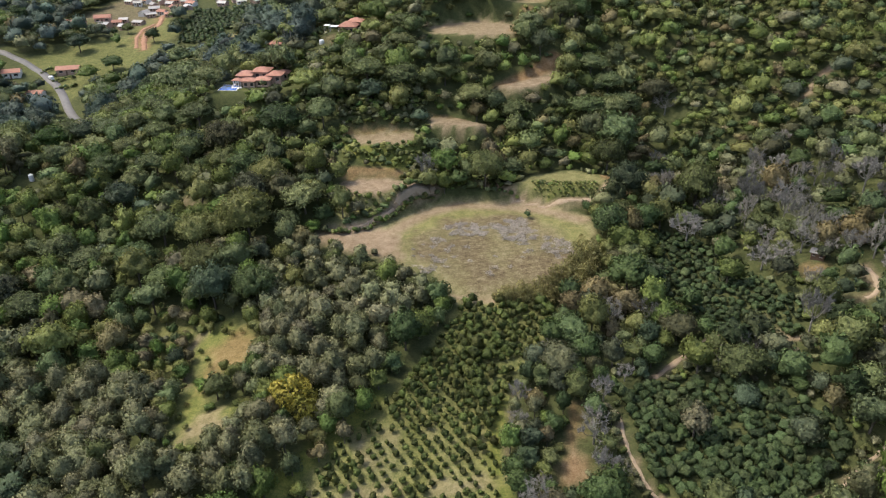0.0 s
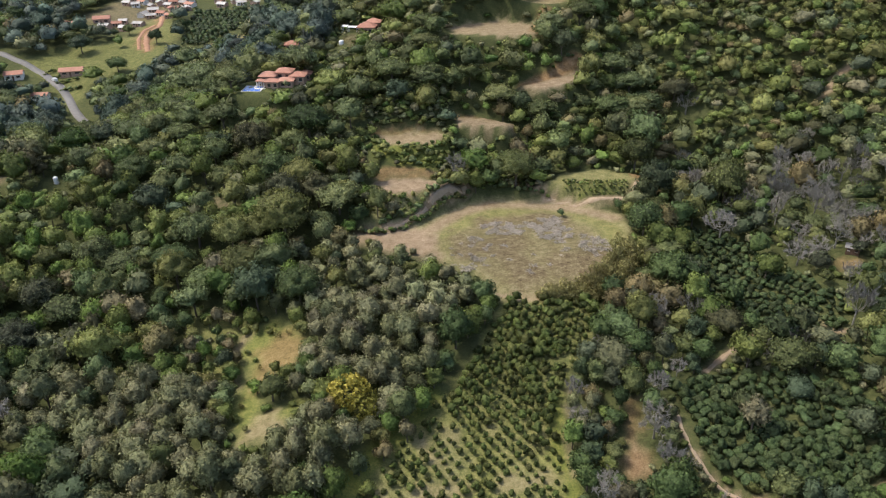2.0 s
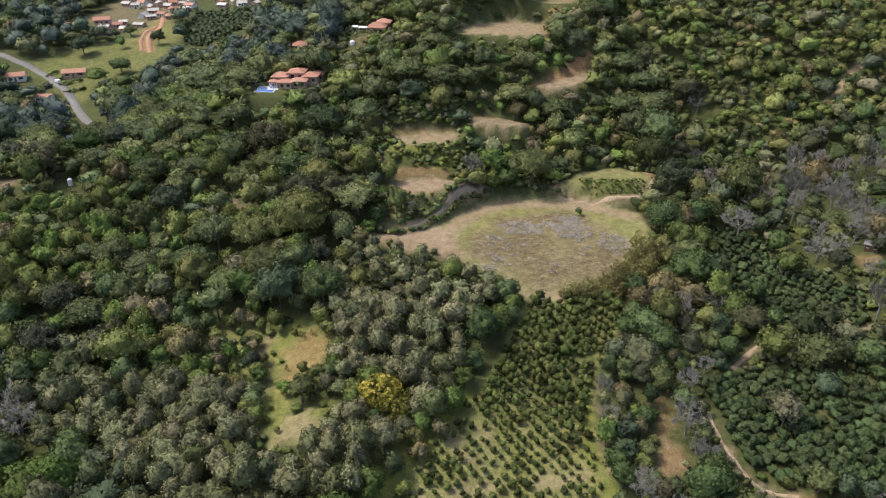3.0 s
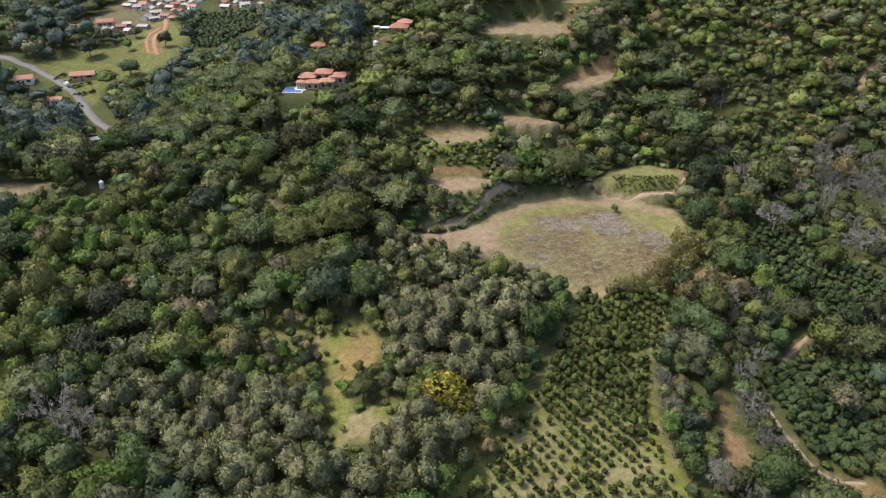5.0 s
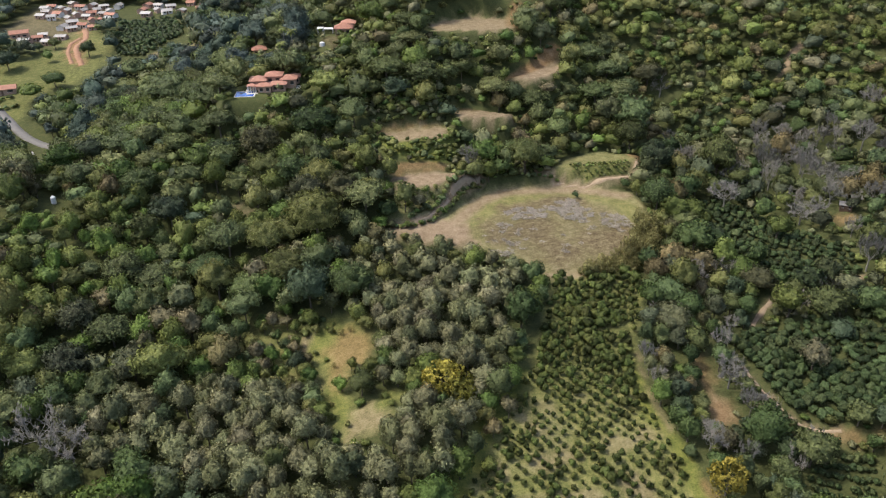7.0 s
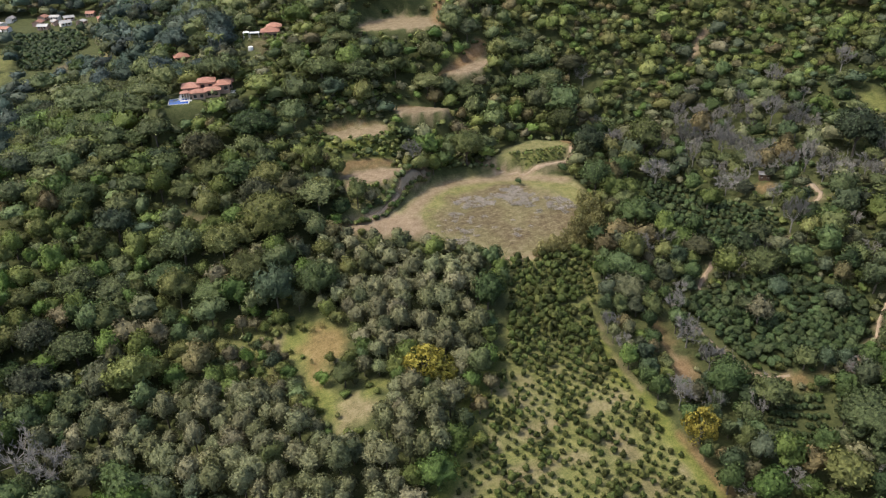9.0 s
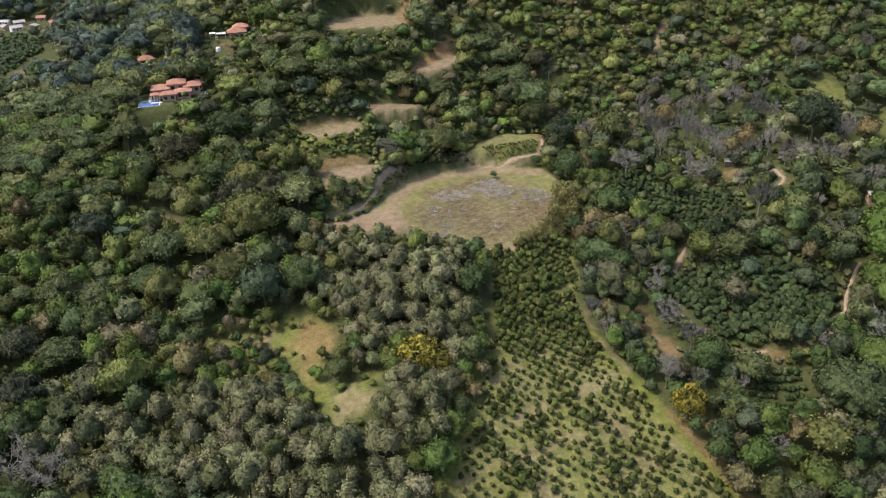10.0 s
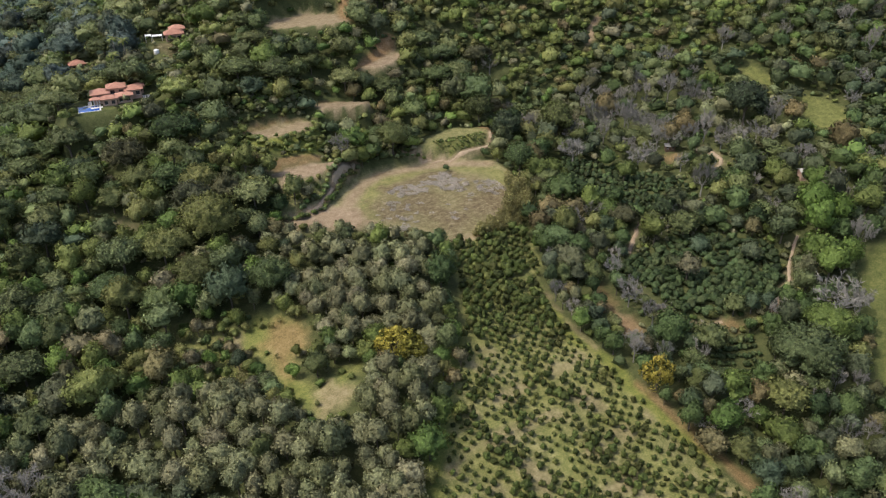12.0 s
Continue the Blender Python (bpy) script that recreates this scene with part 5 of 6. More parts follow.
def build_plants():
    px, py = np.array([p[1] for p in PLACED]), np.array([p[2] for p in PLACED])
    for x, y, z in zip(px, py, height(px, py)):
        BASE[float(x), float(y)] = float(z)
    groups = {}
    for kind, x, y, r in PLACED:
        groups.setdefault(kind, []).append((math.hypot(x + 45, y - 10), x, y, r))
    for kind, spots in groups.items():
        spots.sort()
        sp = SPECIES[kind]
        many = COUNT_AS_THINGS[kind]
        single = [s for s in spots[:many]]
        rest = spots[many:]
        # those that can be told apart
        moulds = []
        for leafy, wood in sp["shapes"]:
            base = tagged(new(kind), sp["label"], sp["category"], sp["group"])
            part("trunk" if sp["category"] == "tree" else "stem", quad_mesh(kind + "_trunk", *wood), sp["bark"], base)
            ob = part(sp["part"], (leafy_mesh if len(leafy) == 3 else quad_mesh)(kind + "_leaves", *leafy), sp["leaf"], base)
            if kind == "bare_tree":
                tagged(ob, kind="stuff")
            moulds.append(base)
        first = {}
        for k, (d, x, y, r) in enumerate(single):
            z, turn, f, fz = spot(kind, x, y, r, sp["r0"])
            m = Matrix.Translation((x, y, z)) @ Matrix.Rotation(turn, 4, "Z") @ Matrix.Diagonal((f, f, fz, 1))
            mould = moulds[k % len(moulds)]
            if k < len(moulds):
                first[mould.name] = m
            else:
                copy_thing(mould, m)
        for mould in moulds:
            if mould.name in first:
                mould.matrix_basis = first[mould.name]
            else:
                for o in (*mould.children, mould):
                    bpy.data.objects.remove(o)
        # the rest of the growth, joined
        if rest:
            vs, qs, slots, tints, ns, off = [], [], [], [], [], 0
            for k, (d, x, y, r) in enumerate(rest):
                shapes, r0 = lighter_shapes(kind, d)
                z, turn, f, fz = spot(kind, x, y, r, r0)
                c, s = math.cos(turn), math.sin(turn)
                m = np.array([[c * f, -s * f, 0], [s * f, c * f, 0], [0, 0, fz]])
                leafy, wood = shapes[k % len(shapes)]
                pieces = [(leafy, 0)] if kind != "bare_tree" and (d > 165 or shapes is TUFT or shapes is BUSH_LIGHT) else [(leafy, 0), (wood, 1)]
                for (v, q, *nrm), slot in pieces:
                    if kind != "bare_tree":
                        ns.append(nrm[0] @ (m.T / f) if nrm else v - v.mean(axis=0) + 1e-3)
                    vs.append(v @ m.T + np.array([x, y, z]))
                    qs.append(q + off)
                    slots.append(np.full(len(q), slot))
                    tints.append(np.full(len(v), (k * 0.618034) % 1.0))
                    off += len(v)
            arrays = [np.concatenate(vs), np.concatenate(qs)]
            if ns:
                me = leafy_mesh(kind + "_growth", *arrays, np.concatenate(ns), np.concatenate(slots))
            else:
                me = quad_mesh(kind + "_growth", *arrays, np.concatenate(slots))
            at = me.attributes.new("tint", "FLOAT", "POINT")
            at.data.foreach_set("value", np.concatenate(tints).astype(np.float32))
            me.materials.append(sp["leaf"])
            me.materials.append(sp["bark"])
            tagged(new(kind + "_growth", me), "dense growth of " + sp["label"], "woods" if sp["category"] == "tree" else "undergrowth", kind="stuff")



build_plants()


# ---- buildings ----
def bm_part(name, bm, material, parent, label="", smooth_faces=False):
    """Links a bmesh as one mesh object under a thing or a part."""
    me = bpy.data.meshes.new(name)
    bmesh.ops.recalc_face_normals(bm, faces=bm.faces)
    bm.to_mesh(me)
    bm.free()
    if smooth_faces:
        me.polygons.foreach_set("use_smooth", np.ones(len(me.polygons), bool))
    return part(name, me, material, parent, label)


def add_box(bm, x0, x1, y0, y1, z0, z1):
    v = [bm.verts.new(p) for p in ((x0, y0, z0), (x1, y0, z0), (x1, y1, z0), (x0, y1, z0), (x0, y0, z1), (x1, y0, z1), (x1, y1, z1), (x0, y1, z1))]
    for q in ((0, 3, 2, 1), (4, 5, 6, 7), (0, 1, 5, 4), (1, 2, 6, 5), (2, 3, 7, 6), (3, 0, 4, 7)):
        bm.faces.new([v[k] for k in q])


def box_mesh(*sides):
    bm = bmesh.new()
    add_box(bm, *sides)
    return bm


def wall_mesh(x0, x1, y0, y1, z0, z1, holes):
    """Four walls 0.25 m thick round a room; holes in the south wall: (x from, x to, z from, z to)."""
    bm = bmesh.new()
    t = 0.25
    xs = sorted({x0, x0 + t, x1 - t, x1, *(h[0] for h in holes), *(h[1] for h in holes)})
    zs = sorted({z0, z1, *(h[2] for h in holes), *(h[3] for h in holes)})
    for a, b in zip(xs, xs[1:]):
        for p, q in zip(zs, zs[1:]):
            if not any(h[0] <= (a + b) / 2 <= h[1] and h[2] <= (p + q) / 2 <= h[3] for h in holes):
                add_box(bm, a, b, y0, y0 + t, p, q)
    for p, q in zip(zs, zs[1:]):
        add_box(bm, x0, x0 + t, y0 + t, y1 - t, p, q)
        add_box(bm, x1 - t, x1, y0 + t, y1 - t, p, q)
        add_box(bm, x0, x0 + t, y1 - t, y1, p, q)
        add_box(bm, x0 + t, x1 - t, y1 - t, y1, p, q)
        add_box(bm, x1 - t, x1, y1 - t, y1, p, q)
    bmesh.ops.remove_doubles(bm, verts=bm.verts, dist=0.001)
    return bm


def hip_mesh(x0, x1, y0, y1, z, rise, over=0.7, thick=0.18):
    """A hipped roof with overhanging eaves and ridge tiles."""
    bm = bmesh.new()
    x0, x1, y0, y1 = x0 - over, x1 + over, y0 - over, y1 + over
    w, d = x1 - x0, y1 - y0
    if w >= d:
        r = [((x0 + d / 2, (y0 + y1) / 2, z + rise)), ((x1 - d / 2, (y0 + y1) / 2, z + rise))]
    else:
        r = [(((x0 + x1) / 2, y0 + w / 2, z + rise)), (((x0 + x1) / 2, y1 - w / 2, z + rise))]
    if (Vector(r[0]) - Vector(r[1])).length < 0.05:
        r[1] = (r[0][0] + 0.1, r[0][1], r[0][2])
    low = [bm.verts.new(p) for p in ((x0, y0, z - thick), (x1, y0, z - thick), (x1, y1, z - thick), (x0, y1, z - thick))]
    eave = [bm.verts.new(p) for p in ((x0, y0, z), (x1, y0, z), (x1, y1, z), (x0, y1, z))]
    a, b = bm.verts.new(r[0]), bm.verts.new(r[1])
    bm.faces.new(low[::-1])
    for k in range(4):
        bm.faces.new((low[k], low[(k + 1) % 4], eave[(k + 1) % 4], eave[k]))
    if w >= d:
        faces = ((eave[0], eave[1], b, a), (eave[1], eave[2], b), (eave[2], eave[3], a, b), (eave[3], eave[0], a))
    else:
        faces = ((eave[0], eave[1], a), (eave[1], eave[2], b, a), (eave[2], eave[3], b), (eave[3], eave[0], a, b))
    for f in faces:
        bm.faces.new(f)
    return bm


def gable_mesh(x0, x1, y0, y1, z, rise, over=0.45, thick=0.1):
    """A pitched roof of two leaves with closed gables."""
    bm = bmesh.new()
    x0, x1, y0, y1 = x0 - over, x1 + over, y0 - over, y1 + over
    m = (y0 + y1) / 2
    prof = [(y0, z - over * 0.3), (m, z + rise), (y1, z - over * 0.3), (y1, z - over * 0.3 - thick), (m, z + rise - thick), (y0, z - over * 0.3 - thick)]
    ends = [[bm.verts.new((x, *p)) for p in prof] for x in (x0, x1)]
    for k in range(6):
        bm.faces.new((ends[0][k], ends[0][(k + 1) % 6], ends[1][(k + 1) % 6], ends[1][k]))
    for e in ends:
        bm.faces.new((e[0], e[1], e[4], e[5]))
        bm.faces.new((e[1], e[2], e[3], e[4]))
    return bm


def window_part(parent, x0, x1, y, z0, z1, frame_mat):
    """A window in a south wall: frame, sill and pane."""
    bm = bmesh.new()
    for s in ((x0, x0 + 0.08, y + 0.04, y + 0.18, z0, z1), (x1 - 0.08, x1, y + 0.04, y + 0.18, z0, z1), (x0 + 0.08, x1 - 0.08, y + 0.04, y + 0.18, z0, z0 + 0.08), (x0 + 0.08, x1 - 0.08, y + 0.04, y + 0.18, z1 - 0.08, z1)):
        add_box(bm, *s)
    win = bm_part("window", bm, frame_mat, parent)
    bm_part("pane", box_mesh(x0 + 0.08, x1 - 0.08, y + 0.09, y + 0.12, z0 + 0.08, z1 - 0.08), DARK_GLASS, win)
    bm_part("sill", box_mesh(x0 - 0.08, x1 + 0.08, y - 0.1, y + 0.04, z0 - 0.08, z0 - 0.003), PLASTER, win)


def small_house(x, y, turn, w, d, h, wall_mat, roof_mat, label, category="house", group="", rise=1.2, gable=True, name="house"):
    base = tagged(new(name), label, category, group)
    base.matrix_basis = pose(x, y, ground_at(x, y) - 0.05, 0, 0, turn)
    x0, x1, y0, y1 = -w / 2, w / 2, -d / 2, d / 2
    door_x = x0 + w * 0.42
    wins = [(x0 + w * 0.12, x0 + w * 0.3), (x0 + w * 0.66, x0 + w * 0.88)]
    holes = [(a, b, 0.95, min(2.1, h - 0.3)) for a, b in wins] + [(door_x, door_x + 0.95, -0.8, 2.05)]
    bm_part("wall", wall_mesh(x0, x1, y0, y1, -0.8, h, holes), wall_mat, base)
    if gable:
        for gx in (x0 + 0.05, x1 - 0.2):
            bm = bmesh.new()
            pts = [(y0 + 0.02, h + 0.003), (y1 - 0.02, h + 0.003), (0, h + rise - 0.2)]
            a = [bm.verts.new((gx, *p)) for p in pts]
            b = [bm.verts.new((gx + 0.15, *p)) for p in pts]
            bm.faces.new(a[::-1])
            bm.faces.new(b)
            for k in range(3):
                bm.faces.new((a[k], a[(k + 1) % 3], b[(k + 1) % 3], b[k]))
            bm_part("gable", bm, wall_mat, base)
        bm_part("roof", gable_mesh(x0, x1, y0, y1, h + 0.12, rise), roof_mat, base)
    else:
        bm_part("roof", hip_mesh(x0, x1, y0, y1, h + 0.2, rise), roof_mat, base)
    for a, b in wins:
        window_part(base, a, b, y0, 0.95, min(2.1, h - 0.3), WOOD_DARK)
    bm_part("door", box_mesh(door_x, door_x + 0.95, y0 + 0.08, y0 + 0.14, -0.8, 2.05), WOOD_DARK, base)
    return base


def build_villa():
    """Villa of several hipped tiled roofs at different heights, with terrace and columns."""
    g = 26.3
    v = tagged(new("villa"), "large pink villa with several terracotta hipped roofs beside a pool", "house")
    v.matrix_basis = pose(-71.2, 279.5, g, 0, 0, -6) @ Matrix.Diagonal((0.78, 0.84, 0.86, 1))
    blocks = [  # x0, x1, y0, y1, height, rise, walls
        (-10.0, -3.2, -2.6, 3.8, 4.0, 1.5, PLASTER_PINK), (-2.9, 4.2, 0.6, 6.8, 4.9, 1.5, PLASTER_PINK), (4.5, 11.0, -1.2, 4.8, 3.8, 1.4, PLASTER_PINK),
        (-6.2, -0.2, -6.6, -2.85, 2.7, 1.1, PLASTER_PINK), (0.1, 6.4, -5.4, -1.45, 2.9, 1.1, PLASTER_PINK), (7.6, 12.2, 5.6, 9.6, 3.0, 1.2, PLASTER_PINK)]
    for x0, x1, y0, y1, h, rise, mat in blocks:
        n = max(2, int((x1 - x0) / 2.6))
        step = (x1 - x0) / n
        holes = []
        for k in range(n):
            a = x0 + step * (k + 0.25)
            holes.append((a, a + step * 0.5, h - 2.2, h - 0.7))
        bm_part("wall", wall_mesh(x0, x1, y0, y1, -0.8, h, holes), mat, v)
        for a, b, c, d in holes:
            window_part(v, a, b, y0, c, d, WOOD_DARK)
        roof = bm_part("roof", hip_mesh(x0, x1, y0, y1, h + 0.2, rise, 0.9), TERRACOTTA, v, "orange terracotta tiled hipped roof")
        if x1 - x0 > y1 - y0 + 0.5:
            m, dd = (y0 + y1) / 2, (y1 - y0 + 1.8) / 2
            bm_part("ridge_cap", box_mesh(x0 - 0.9 + dd, x1 + 0.9 - dd, m - 0.14, m + 0.14, h + rise + 0.12, h + rise + 0.26), TERRACOTTA, roof)
    bm_part("porch_roof", hip_mesh(-11.0, -7.2, -6.4, -3.6, 3.0, 0.8, 0.4), TERRACOTTA, v)
    for cx in (-10.9, -9.7, -8.5, -7.4):
        bm_part("column", box_mesh(cx - 0.16, cx + 0.16, -6.1, -5.78, -0.8, 2.8), PLASTER, v, "white plastered porch column")
    bm_part("terrace", box_mesh(-11.5, -6.4, -8.4, -6.65, -0.8, 0.12), STONE_PALE, v, "pale paved terrace")
    bm_part("terrace", box_mesh(-12.5, -11.3, -6.1, 2.0, -0.8, 0.12), STONE_PALE, v, "pale paved terrace")
    bm_part("terrace", box_mesh(11.1, 14.5, -3.0, 2.2, -0.6, 0.1), STONE_PALE, v, "pale paved terrace")
    p = tagged(new("swimming_pool"), "blue swimming pool with pale stone edge beside the villa", "pool")
    p.matrix_basis = pose(-65.5, 279.0, g, 0, 0, -6) @ Matrix.Diagonal((0.9, 0.9, 1, 1))
    bm = bmesh.new()
    for s in ((-20.95, -12.7, -11.35, -11.1, -0.8, 0.12), (-20.95, -12.7, -4.0, -3.5, -0.8, 0.2), (-20.95, -20.7, -11.1, -4.0, -0.8, 0.12), (-13.2, -12.7, -11.1, -4.0, -0.8, 0.2)):
        add_box(bm, *s)
    bm_part("pool_edge", bm, STONE_PALE, p)
    bm_part("water", box_mesh(-20.69, -13.21, -11.09, -4.01, -0.7, 0.06), POOL, p, "clear blue pool water")


def ribbon(name, line, half, material, label, category, lift=0.18, ragged=0.0):
    """A road or trail along a line, lying a little over the ground."""
    pts = [Vector((x, y, 0)) for x, y in line]
    fine = []
    for k in range(len(pts) - 1):
        p0, p1, p2, p3 = pts[max(0, k - 1)], pts[k], pts[k + 1], pts[min(len(pts) - 1, k + 2)]
        n = max(3, int((p2 - p1).length / (1.2 if ragged else 2.5)))
        for j in range(n):
            t = j / n
            fine.append(0.5 * (2 * p1 + (p2 - p0) * t + (2 * p0 - 5 * p1 + 4 * p2 - p3) * t * t + (3 * p1 - p0 - 3 * p2 + p3) * t ** 3))
    fine.append(pts[-1])
    g = np.random.default_rng(int(abs(line[0][0] * 7)))
    bm = bmesh.new()
    rows = []
    for k, p in enumerate(fine):
        d = (fine[min(k + 1, len(fine) - 1)] - fine[max(k - 1, 0)]).normalized()
        s = Vector((d.y, -d.x, 0))
        a, b = half * (1 + ragged * g.normal()), half * (1 + ragged * g.normal())
        across = [(-a - 0.15, -1.0), (-a, 0), (0, 0.05), (b, 0), (b + 0.15, -1.0)]
        places = [p + s * o for o, _ in across]
        land = height(np.array([q.x for q in places]), np.array([q.y for q in places]))
        flat = max(land) if not ragged else None
        rows.append([bm.verts.new((q.x, q.y, (flat if flat is not None else z) + lift + dz)) for q, z, (_, dz) in zip(places, land, across)])
    for u, v in zip(rows, rows[1:]):
        for k in range(4):
            bm.faces.new((u[k], u[k + 1], v[k + 1], v[k]))
    me = bpy.data.meshes.new(name)
    bmesh.ops.recalc_face_normals(bm, faces=bm.faces)
    bm.to_mesh(me)
    bm.free()
    me.polygons.foreach_set("use_smooth", np.ones(len(me.polygons), bool))
    me.materials.append(material)
    tagged(new(name, me), label, category, kind="structure")


def build_roads():
    ribbon("road", ROAD, 2.1, TARMAC, "narrow grey tarmac road through the valley", "road")
    for line, half in (([(38.6, 130), (38.4, 120.6), (40, 113), (42.6, 106.6), (49, 103.4)], 0.36), ([(49, 141), (56, 146.5), (62.5, 151), (68, 154)], 0.6), ([(76, 104), (82, 109), (89, 113.3), (94, 116)], 0.4),
                       ([(22.7, 223.2), (28, 220.9), (33.5, 219.4), (43.2, 219.0), (48, 219.3), (50.8, 220.8), (54.2, 225.6)], 0.75), ([(60, 97), (68, 101), (76, 104)], 0.6), ([(-37, 204.9), (-31.5, 204.3), (-24.6, 207), (-19.8, 211.7), (-15.5, 216.7), (-10.5, 221), (-4, 226)], 0.5), ([(109.6, 172.7), (111.6, 170.4), (112, 167), (109.5, 160.9), (106, 158.8)], 0.7)):
        ribbon("trail", line, half, PATH_SOIL, "narrow trodden trail of pale soil", "trail", 0.06, 0.25)
    for line, half in (([(-178, 440), (-183, 455), (-186.5, 470), (-185, 488), (-189, 508), (-192, 520)], 1.5), ([(-184, 443), (-189, 460), (-191, 475), (-188.5, 490)], 1.0)):
        ribbon("dirt_track", line, half, RED_SOIL, "red earth track across the meadow", "track", 0.15, 0.2)


def round_mesh(profile, sides=16):
    """A turned shape from (radius, height) pairs."""
    bm = bmesh.new()
    rings = [[bm.verts.new((r * math.cos(6.2832 * k / sides), r * math.sin(6.2832 * k / sides), z)) for k in range(sides)] for r, z in profile]
    for a, b in zip(rings, rings[1:]):
        for k in range(sides):
            bm.faces.new((a[k], a[(k + 1) % sides], b[(k + 1) % sides], b[k]))
    bm.faces.new(rings[0][::-1])
    bm.faces.new(rings[-1])
    return bm


def water_tank(x, y, r, h, label):
    t = tagged(new("water_tank"), label, "tank")
    t.matrix_basis = pose(x, y, ground_at(x, y))
    bm_part("stand", round_mesh([(r * 1.1, -0.5), (r * 1.1, 0.25)]), STONE_PALE, t)
    bm_part("tank", round_mesh([(r, 0.252), (r, h * 0.8), (r * 0.9, h * 0.88), (r * 0.45, h * 0.95)]), TANK_WHITE, t, smooth_faces=False)
    bm_part("lid", round_mesh([(r * 0.4, h * 0.952), (r * 0.4, h), (r * 0.3, h * 1.03)]), TANK_WHITE, t)


def build_van(x, y, turn):
    z = max(ground_at(x, y), ground_at(x + 1, y + 2)) + 0.26
    c = tagged(new("van"), "small white van on the valley road", "vehicle")
    c.matrix_basis = pose(x, y, z, 0, 0, turn)
    bm = bmesh.new()
    prof = [(-2.2, 0.35), (2.1, 0.35), (2.2, 0.9), (1.5, 1.1), (1.0, 1.8), (-2.0, 1.9), (-2.2, 1.7)]
    sides = [[bm.verts.new((px, yy, pz)) for px, pz in prof] for yy in (-0.85, 0.85)]
    for k in range(7):
        bm.faces.new((sides[0][k], sides[0][(k + 1) % 7], sides[1][(k + 1) % 7], sides[1][k]))
    bm.faces.new(sides[0][::-1])
    bm.faces.new(sides[1])
    bm_part("body", bm, CAR_PAINT, c)
    bm_part("windscreen", box_mesh(1.05, 1.4, -0.75, 0.75, 1.22, 1.62), DARK_GLASS, c)
    for wx in (-1.4, 1.4):
        for wy in (-0.9, 0.72):
            bm = round_mesh([(0.33, 0), (0.33, 0.2)], 14)
            bmesh.ops.rotate(bm, verts=bm.verts, matrix=Matrix.Rotation(radians(-90), 3, "X"))
            bmesh.ops.translate(bm, verts=bm.verts, vec=(wx, wy, 0.33))
            bm_part("wheel", bm, RUBBER, c)


def build_village():
    g = np.random.default_rng(404)
    spots = []
    areas = [([(-219, 484), (-205, 478), (-196, 494), (-212, 504)], 12), ([(-206, 508), (-182, 505), (-176, 530), (-200, 532)], 11), ([(-222, 532), (-178, 534), (-172, 566), (-226, 572)], 24), ([(-163, 536), (-118, 532), (-112, 556), (-160, 562)], 12)]
    for poly, want in areas:
        p = np.array(poly)
        made = 0
        for _ in range(600):
            x, y = g.uniform(p[:, 0].min(), p[:, 0].max()), g.uniform(p[:, 1].min(), p[:, 1].max())
            if inside_distance(poly, np.array([x]), np.array([y]))[0] < 0 or any(math.hypot(x - a, y - b) < 7.6 for a, b in spots):
                continue
            if line_distance([(-183, 445), (-186.5, 470), (-190, 508)], np.array([x]), np.array([y]))[0] < 5:
                continue
            spots.append((x, y))
            made += 1
            if made == want:
                break
    for k, (x, y) in enumerate(spots):
        tiled = g.random() < 0.24
        w, d = g.uniform(4.2, 7.0), g.uniform(3.8, 5.4)
        small_house(x, y, g.choice([-20, 15, 70, -60]) + g.uniform(-8, 8), w, d, 2.3, PLASTER if g.random() < 0.25 else PLASTER_PINK, TERRACOTTA if tiled else ROOF_TIN,
                    "small village house with a terracotta tiled roof" if tiled else "small village house with a pale sheet-metal roof", "house", "village houses", g.uniform(0.8, 1.3))


def brush_heap(g, size):
    parts = []
    for _ in range(50):
        a = g.uniform(0, 6.283)
        d = size * math.sqrt(g.random())
        p = Vector((math.cos(a) * d, math.sin(a) * d * 0.7, 0.05 + 0.4 * (1 - d / size) * g.random()))
        e = p + Vector(g.normal(size=3) * np.array([0.6, 0.6, 0.22]))
        e.z = max(0.05, e.z)
        parts.append(tube([p, e], [0.07, 0.03], 3))
    return merge(parts)


def build_brush():
    """Cut dry brush strewn over the clearing, uncountable, in one object."""
    g = np.random.default_rng(55)
    heaps = [brush_heap(g, 1.6) for _ in range(4)]
    areas = [([(-1.3, 206), (5.6, 208.5), (12.6, 207), (12, 200.5), (2, 200)], 55), ([(13, 207), (17.2, 210.5), (24.1, 211.5), (25, 204), (28, 201), (23.6, 195), (17, 198)], 85),
             ([(-11, 201), (-3, 200), (4, 197), (2, 190), (-4, 182), (-10, 187)], 30), ([(27, 200), (36, 198), (39, 189), (30, 190)], 40), ([(0, 197), (24, 194), (28, 188), (6, 180)], 10)]
    parts = []
    for poly, n in areas:
        p = np.array(poly)
        made = 0
        while made < n:
            x, y = g.uniform(p[:, 0].min(), p[:, 0].max()), g.uniform(p[:, 1].min(), p[:, 1].max())
            if inside_distance(poly, np.array([x]), np.array([y]))[0] < 0:
                continue
            v, q = heaps[made % 4]
            m = np.array((Matrix.Translation((x, y, ground_at(x, y))) @ Matrix.Rotation(g.uniform(0, 6.28), 4, "Z") @ Matrix.Scale(g.uniform(0.45, 0.95), 4)))
            parts.append((v @ m[:3, :3].T + m[:3, 3], q))
            made += 1
    me = quad_mesh("dry_brush", *merge(parts))
    me.materials.append(BRUSH)
    tagged(new("dry_brush", me), "dry grey cut brush strewn over bare ground", "brush", kind="stuff")


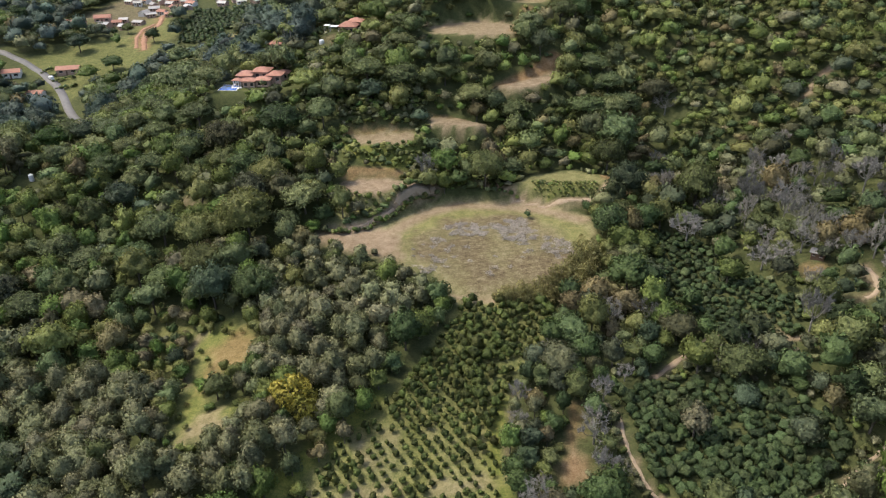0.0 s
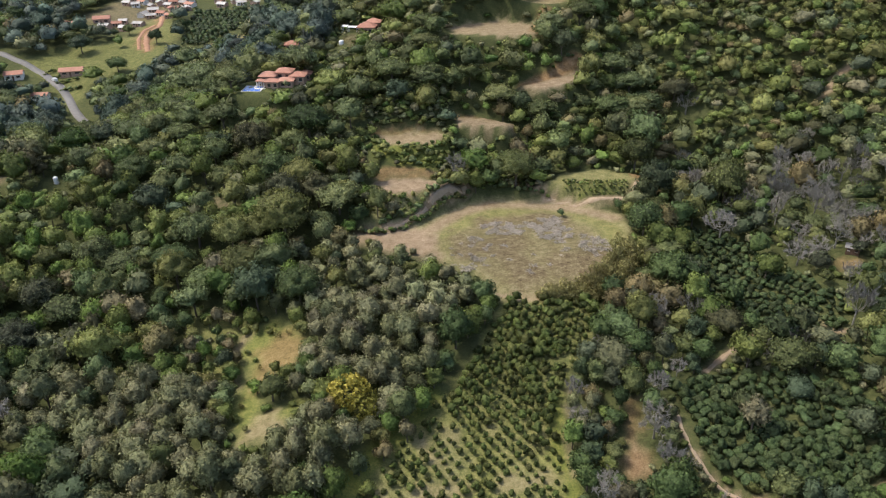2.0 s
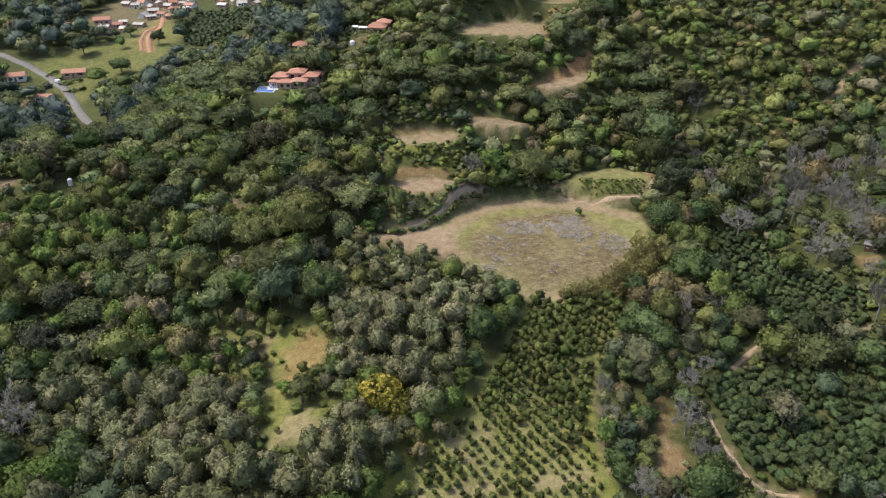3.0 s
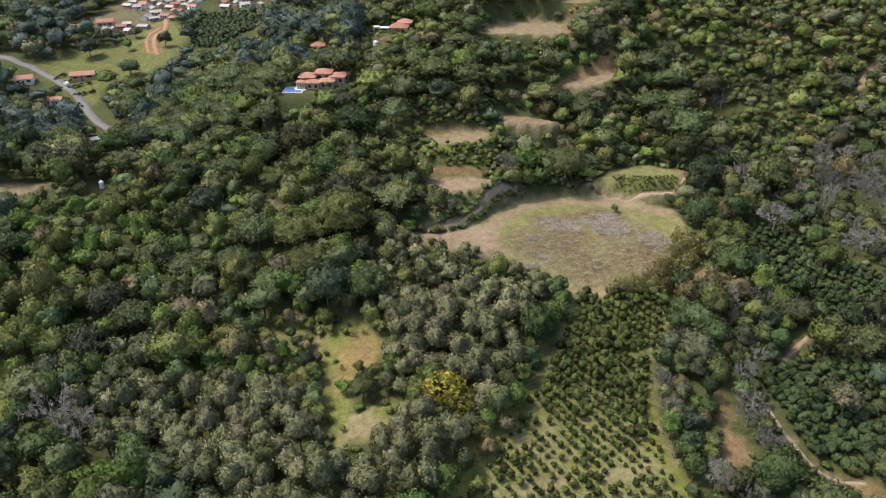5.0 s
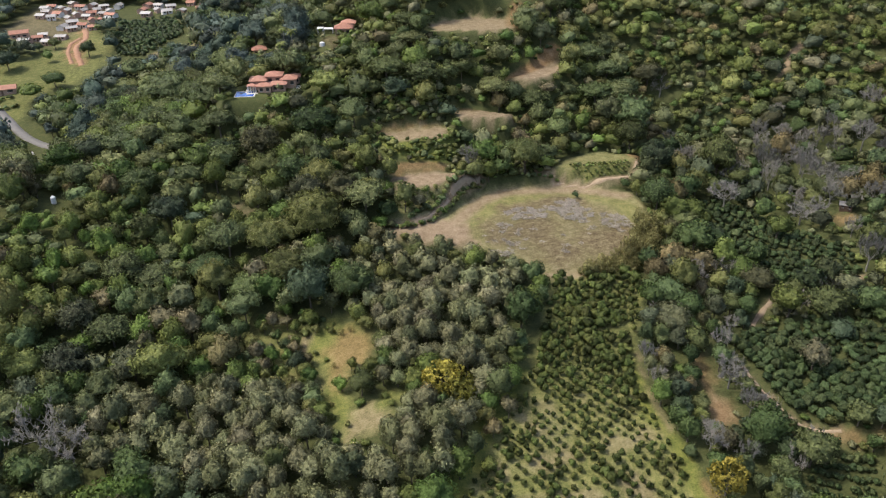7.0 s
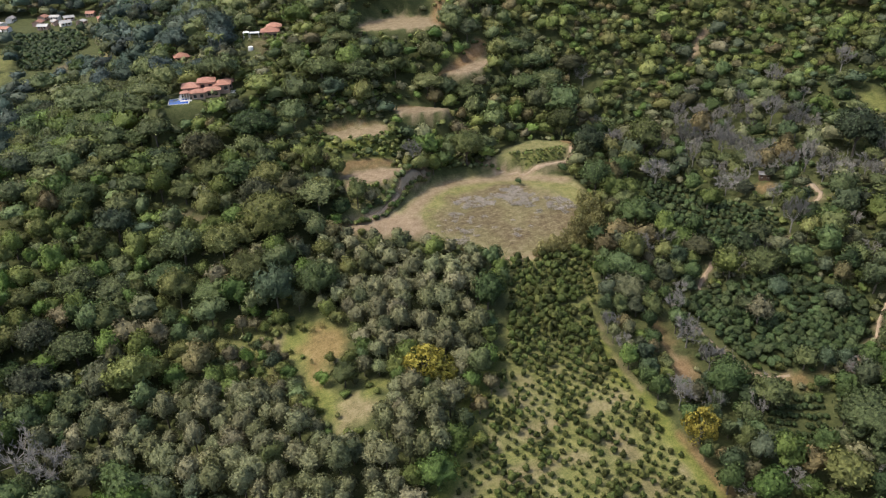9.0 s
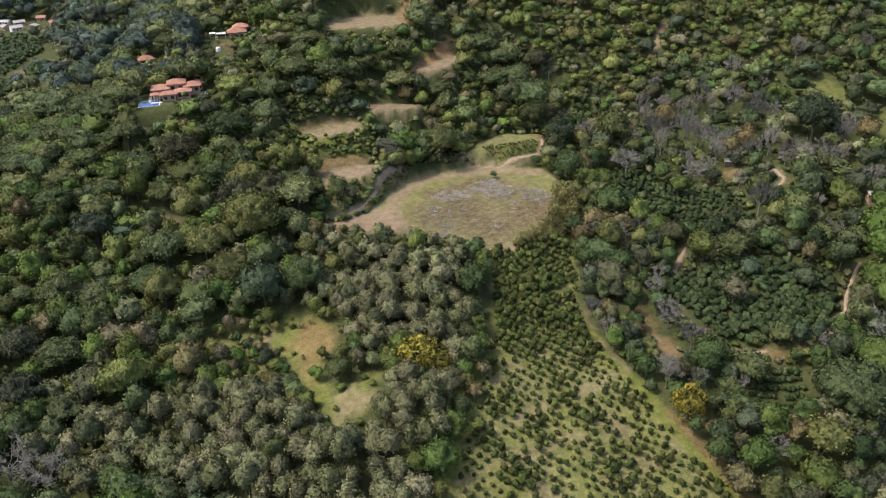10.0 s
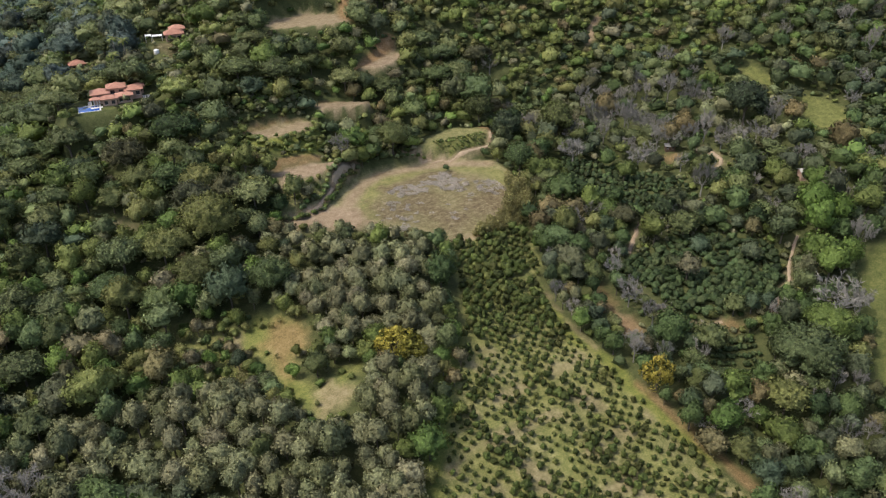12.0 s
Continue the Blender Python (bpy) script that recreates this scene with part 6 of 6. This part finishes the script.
def build_canopy(x, y, turn):
    """An open shelter: two white roof sheets on posts."""
    c = tagged(new("canopy_shelter"), "open white canopy of two roof sheets on posts", "shelter")
    c.matrix_basis = pose(x, y, ground_at(x, y), 0, 0, turn)
    for x0, x1, z in ((-3.4, -0.9, 2.5), (-0.7, 3.2, 2.2)):
        bm = bmesh.new()
        low = [bm.verts.new(p) for p in ((x0, -1.1, z - 0.12), (x1, -1.1, z - 0.12), (x1, 1.1, z + 0.1), (x0, 1.1, z + 0.1))]
        top = [bm.verts.new((*v.co[:2], v.co.z + 0.06)) for v in low]
        bm.faces.new(low[::-1])
        bm.faces.new(top)
        for k in range(4):
            bm.faces.new((low[k], low[(k + 1) % 4], top[(k + 1) % 4], top[k]))
        bm_part("roof_sheet", bm, TANK_WHITE, c)
        for px in (x0 + 0.15, x1 - 0.15):
            for py in (-0.95, 0.95):
                bm_part("post", box_mesh(px - 0.05, px + 0.05, py - 0.05, py + 0.05, -0.5, z - 0.12), TANK_WHITE, c)


def frond_mesh(long=2.6):
    """One drooping palm leaf: a ridged blade of leaflets along an arching rib."""
    vs, qs = [], []
    steps = 9
    for k in range(steps + 1):
        f = k / steps
        p = Vector((long * f * (1 - 0.12 * f), 0, 0.9 * f - 1.7 * f * f))
        w = 0.42 * math.sin(math.pi * min(1.0, 0.12 + 0.88 * f)) + 0.03
        for side in (-1, 0, 1):
            vs.append((p.x + 0.18 * abs(side), side * w, p.z - 0.2 * abs(side) * (0.6 + f) + 0.05))
    for k in range(steps):
        for a in (0, 1):
            i = k * 3 + a
            qs.append((i, i + 1, i + 4, i + 3))
    return quad_mesh("frond", np.array(vs), np.array(qs))


def build_palms():
    blade = frond_mesh()
    blade.materials.append(LEAF_LIGHT)
    g = np.random.default_rng(31)
    for x, y, tall in ((-62.5, 302.6, 12.5), (-65.3, 306.0, 13.5), (-67.0, 300.5, 11.0)):
        t = tagged(new("palm_tree"), "tall palm with a bare pale trunk and drooping fronds", "palm", "palms behind the villa")
        t.matrix_basis = pose(x, y, ground_at(x, y) - 0.1, 0, 0, g.uniform(0, 360))
        part("trunk", quad_mesh("palm_trunk", *tube([(0, 0, -0.4), (0.1, 0, tall * 0.4), (0.35, 0, tall)], [0.26, 0.19, 0.14], 7)), TWIG_GREY, t)
        for k in range(15):
            f = part("frond", blade, None, t)
            f.matrix_basis = pose(0.35, 0, tall - 0.1, 0, g.uniform(-38, 25), 24 * k + g.uniform(-8, 8))


build_roads()
build_villa()
build_canopy(-48.0, 320.5, -12)
build_palms()
small_house(-40.6, 317.5, -8, 6.6, 5.0, 2.8, PLASTER_PINK, TERRACOTTA, "pink house with an orange tiled hipped roof on the ridge", rise=1.8, gable=False)
small_house(-38, 323, -8, 5.2, 4.2, 3.6, PLASTER_PINK, TERRACOTTA, "pink outbuilding with an orange tiled hipped roof", rise=1.4, gable=False)
small_house(-77.3, 343.5, 5, 5.4, 4.8, 2.6, PLASTER_PINK, TERRACOTTA, "pink cottage with an orange tiled hipped roof", rise=1.6, gable=False)
small_house(-211, 411, 10, 12, 5.5, 2.6, PLASTER_PINK, TERRACOTTA, "long farmhouse with a red tiled roof by the meadow", rise=1.5)
small_house(-239, 404, 15, 9, 6, 2.8, PLASTER, TERRACOTTA, "roadside house with an orange tiled roof", rise=1.4)
small_house(-216, 381, 0, 8, 5, 2.6, PLASTER, TERRACOTTA, "roadside cottage with a pale orange tiled roof", rise=1.1)
small_house(-235, 479.5, -10, 13, 7, 3.0, PLASTER_PINK, TERRACOTTA, "large village house with a terracotta tiled roof", rise=1.6)
small_house(-223.5, 496, 12, 10, 6, 3.0, PLASTER_PINK, TERRACOTTA, "village house with a dark red tiled roof", rise=1.5)
small_house(-177.8, 320.5, 25, 5.5, 3.6, 2.6, PLASTER, ROOF_TIN, "small white shed with a bright sheet-metal roof", "shed", rise=0.6, name="shed")
small_house(120.6, 135, -30, 4.2, 3.4, 2.5, PLASTER_PINK, ROOF_TIN, "pink farm hut with a grey sheet-metal roof", "shed", rise=0.6, name="shed")
small_house(102.2, 178.6, -35, 3.4, 2.6, 2.0, WOOD_DARK, TARMAC, "brown farm hut with a grey sheet roof", "shed", rise=0.4, name="shed")
water_tank(-143, 235, 0.8, 2.5, "white upright water tank on a grassy knoll")
water_tank(-50.5, 305.5, 1.0, 1.6, "round white water tank below the ridge house")
build_van(-217.2, 402, 136)
build_village()
build_brush()
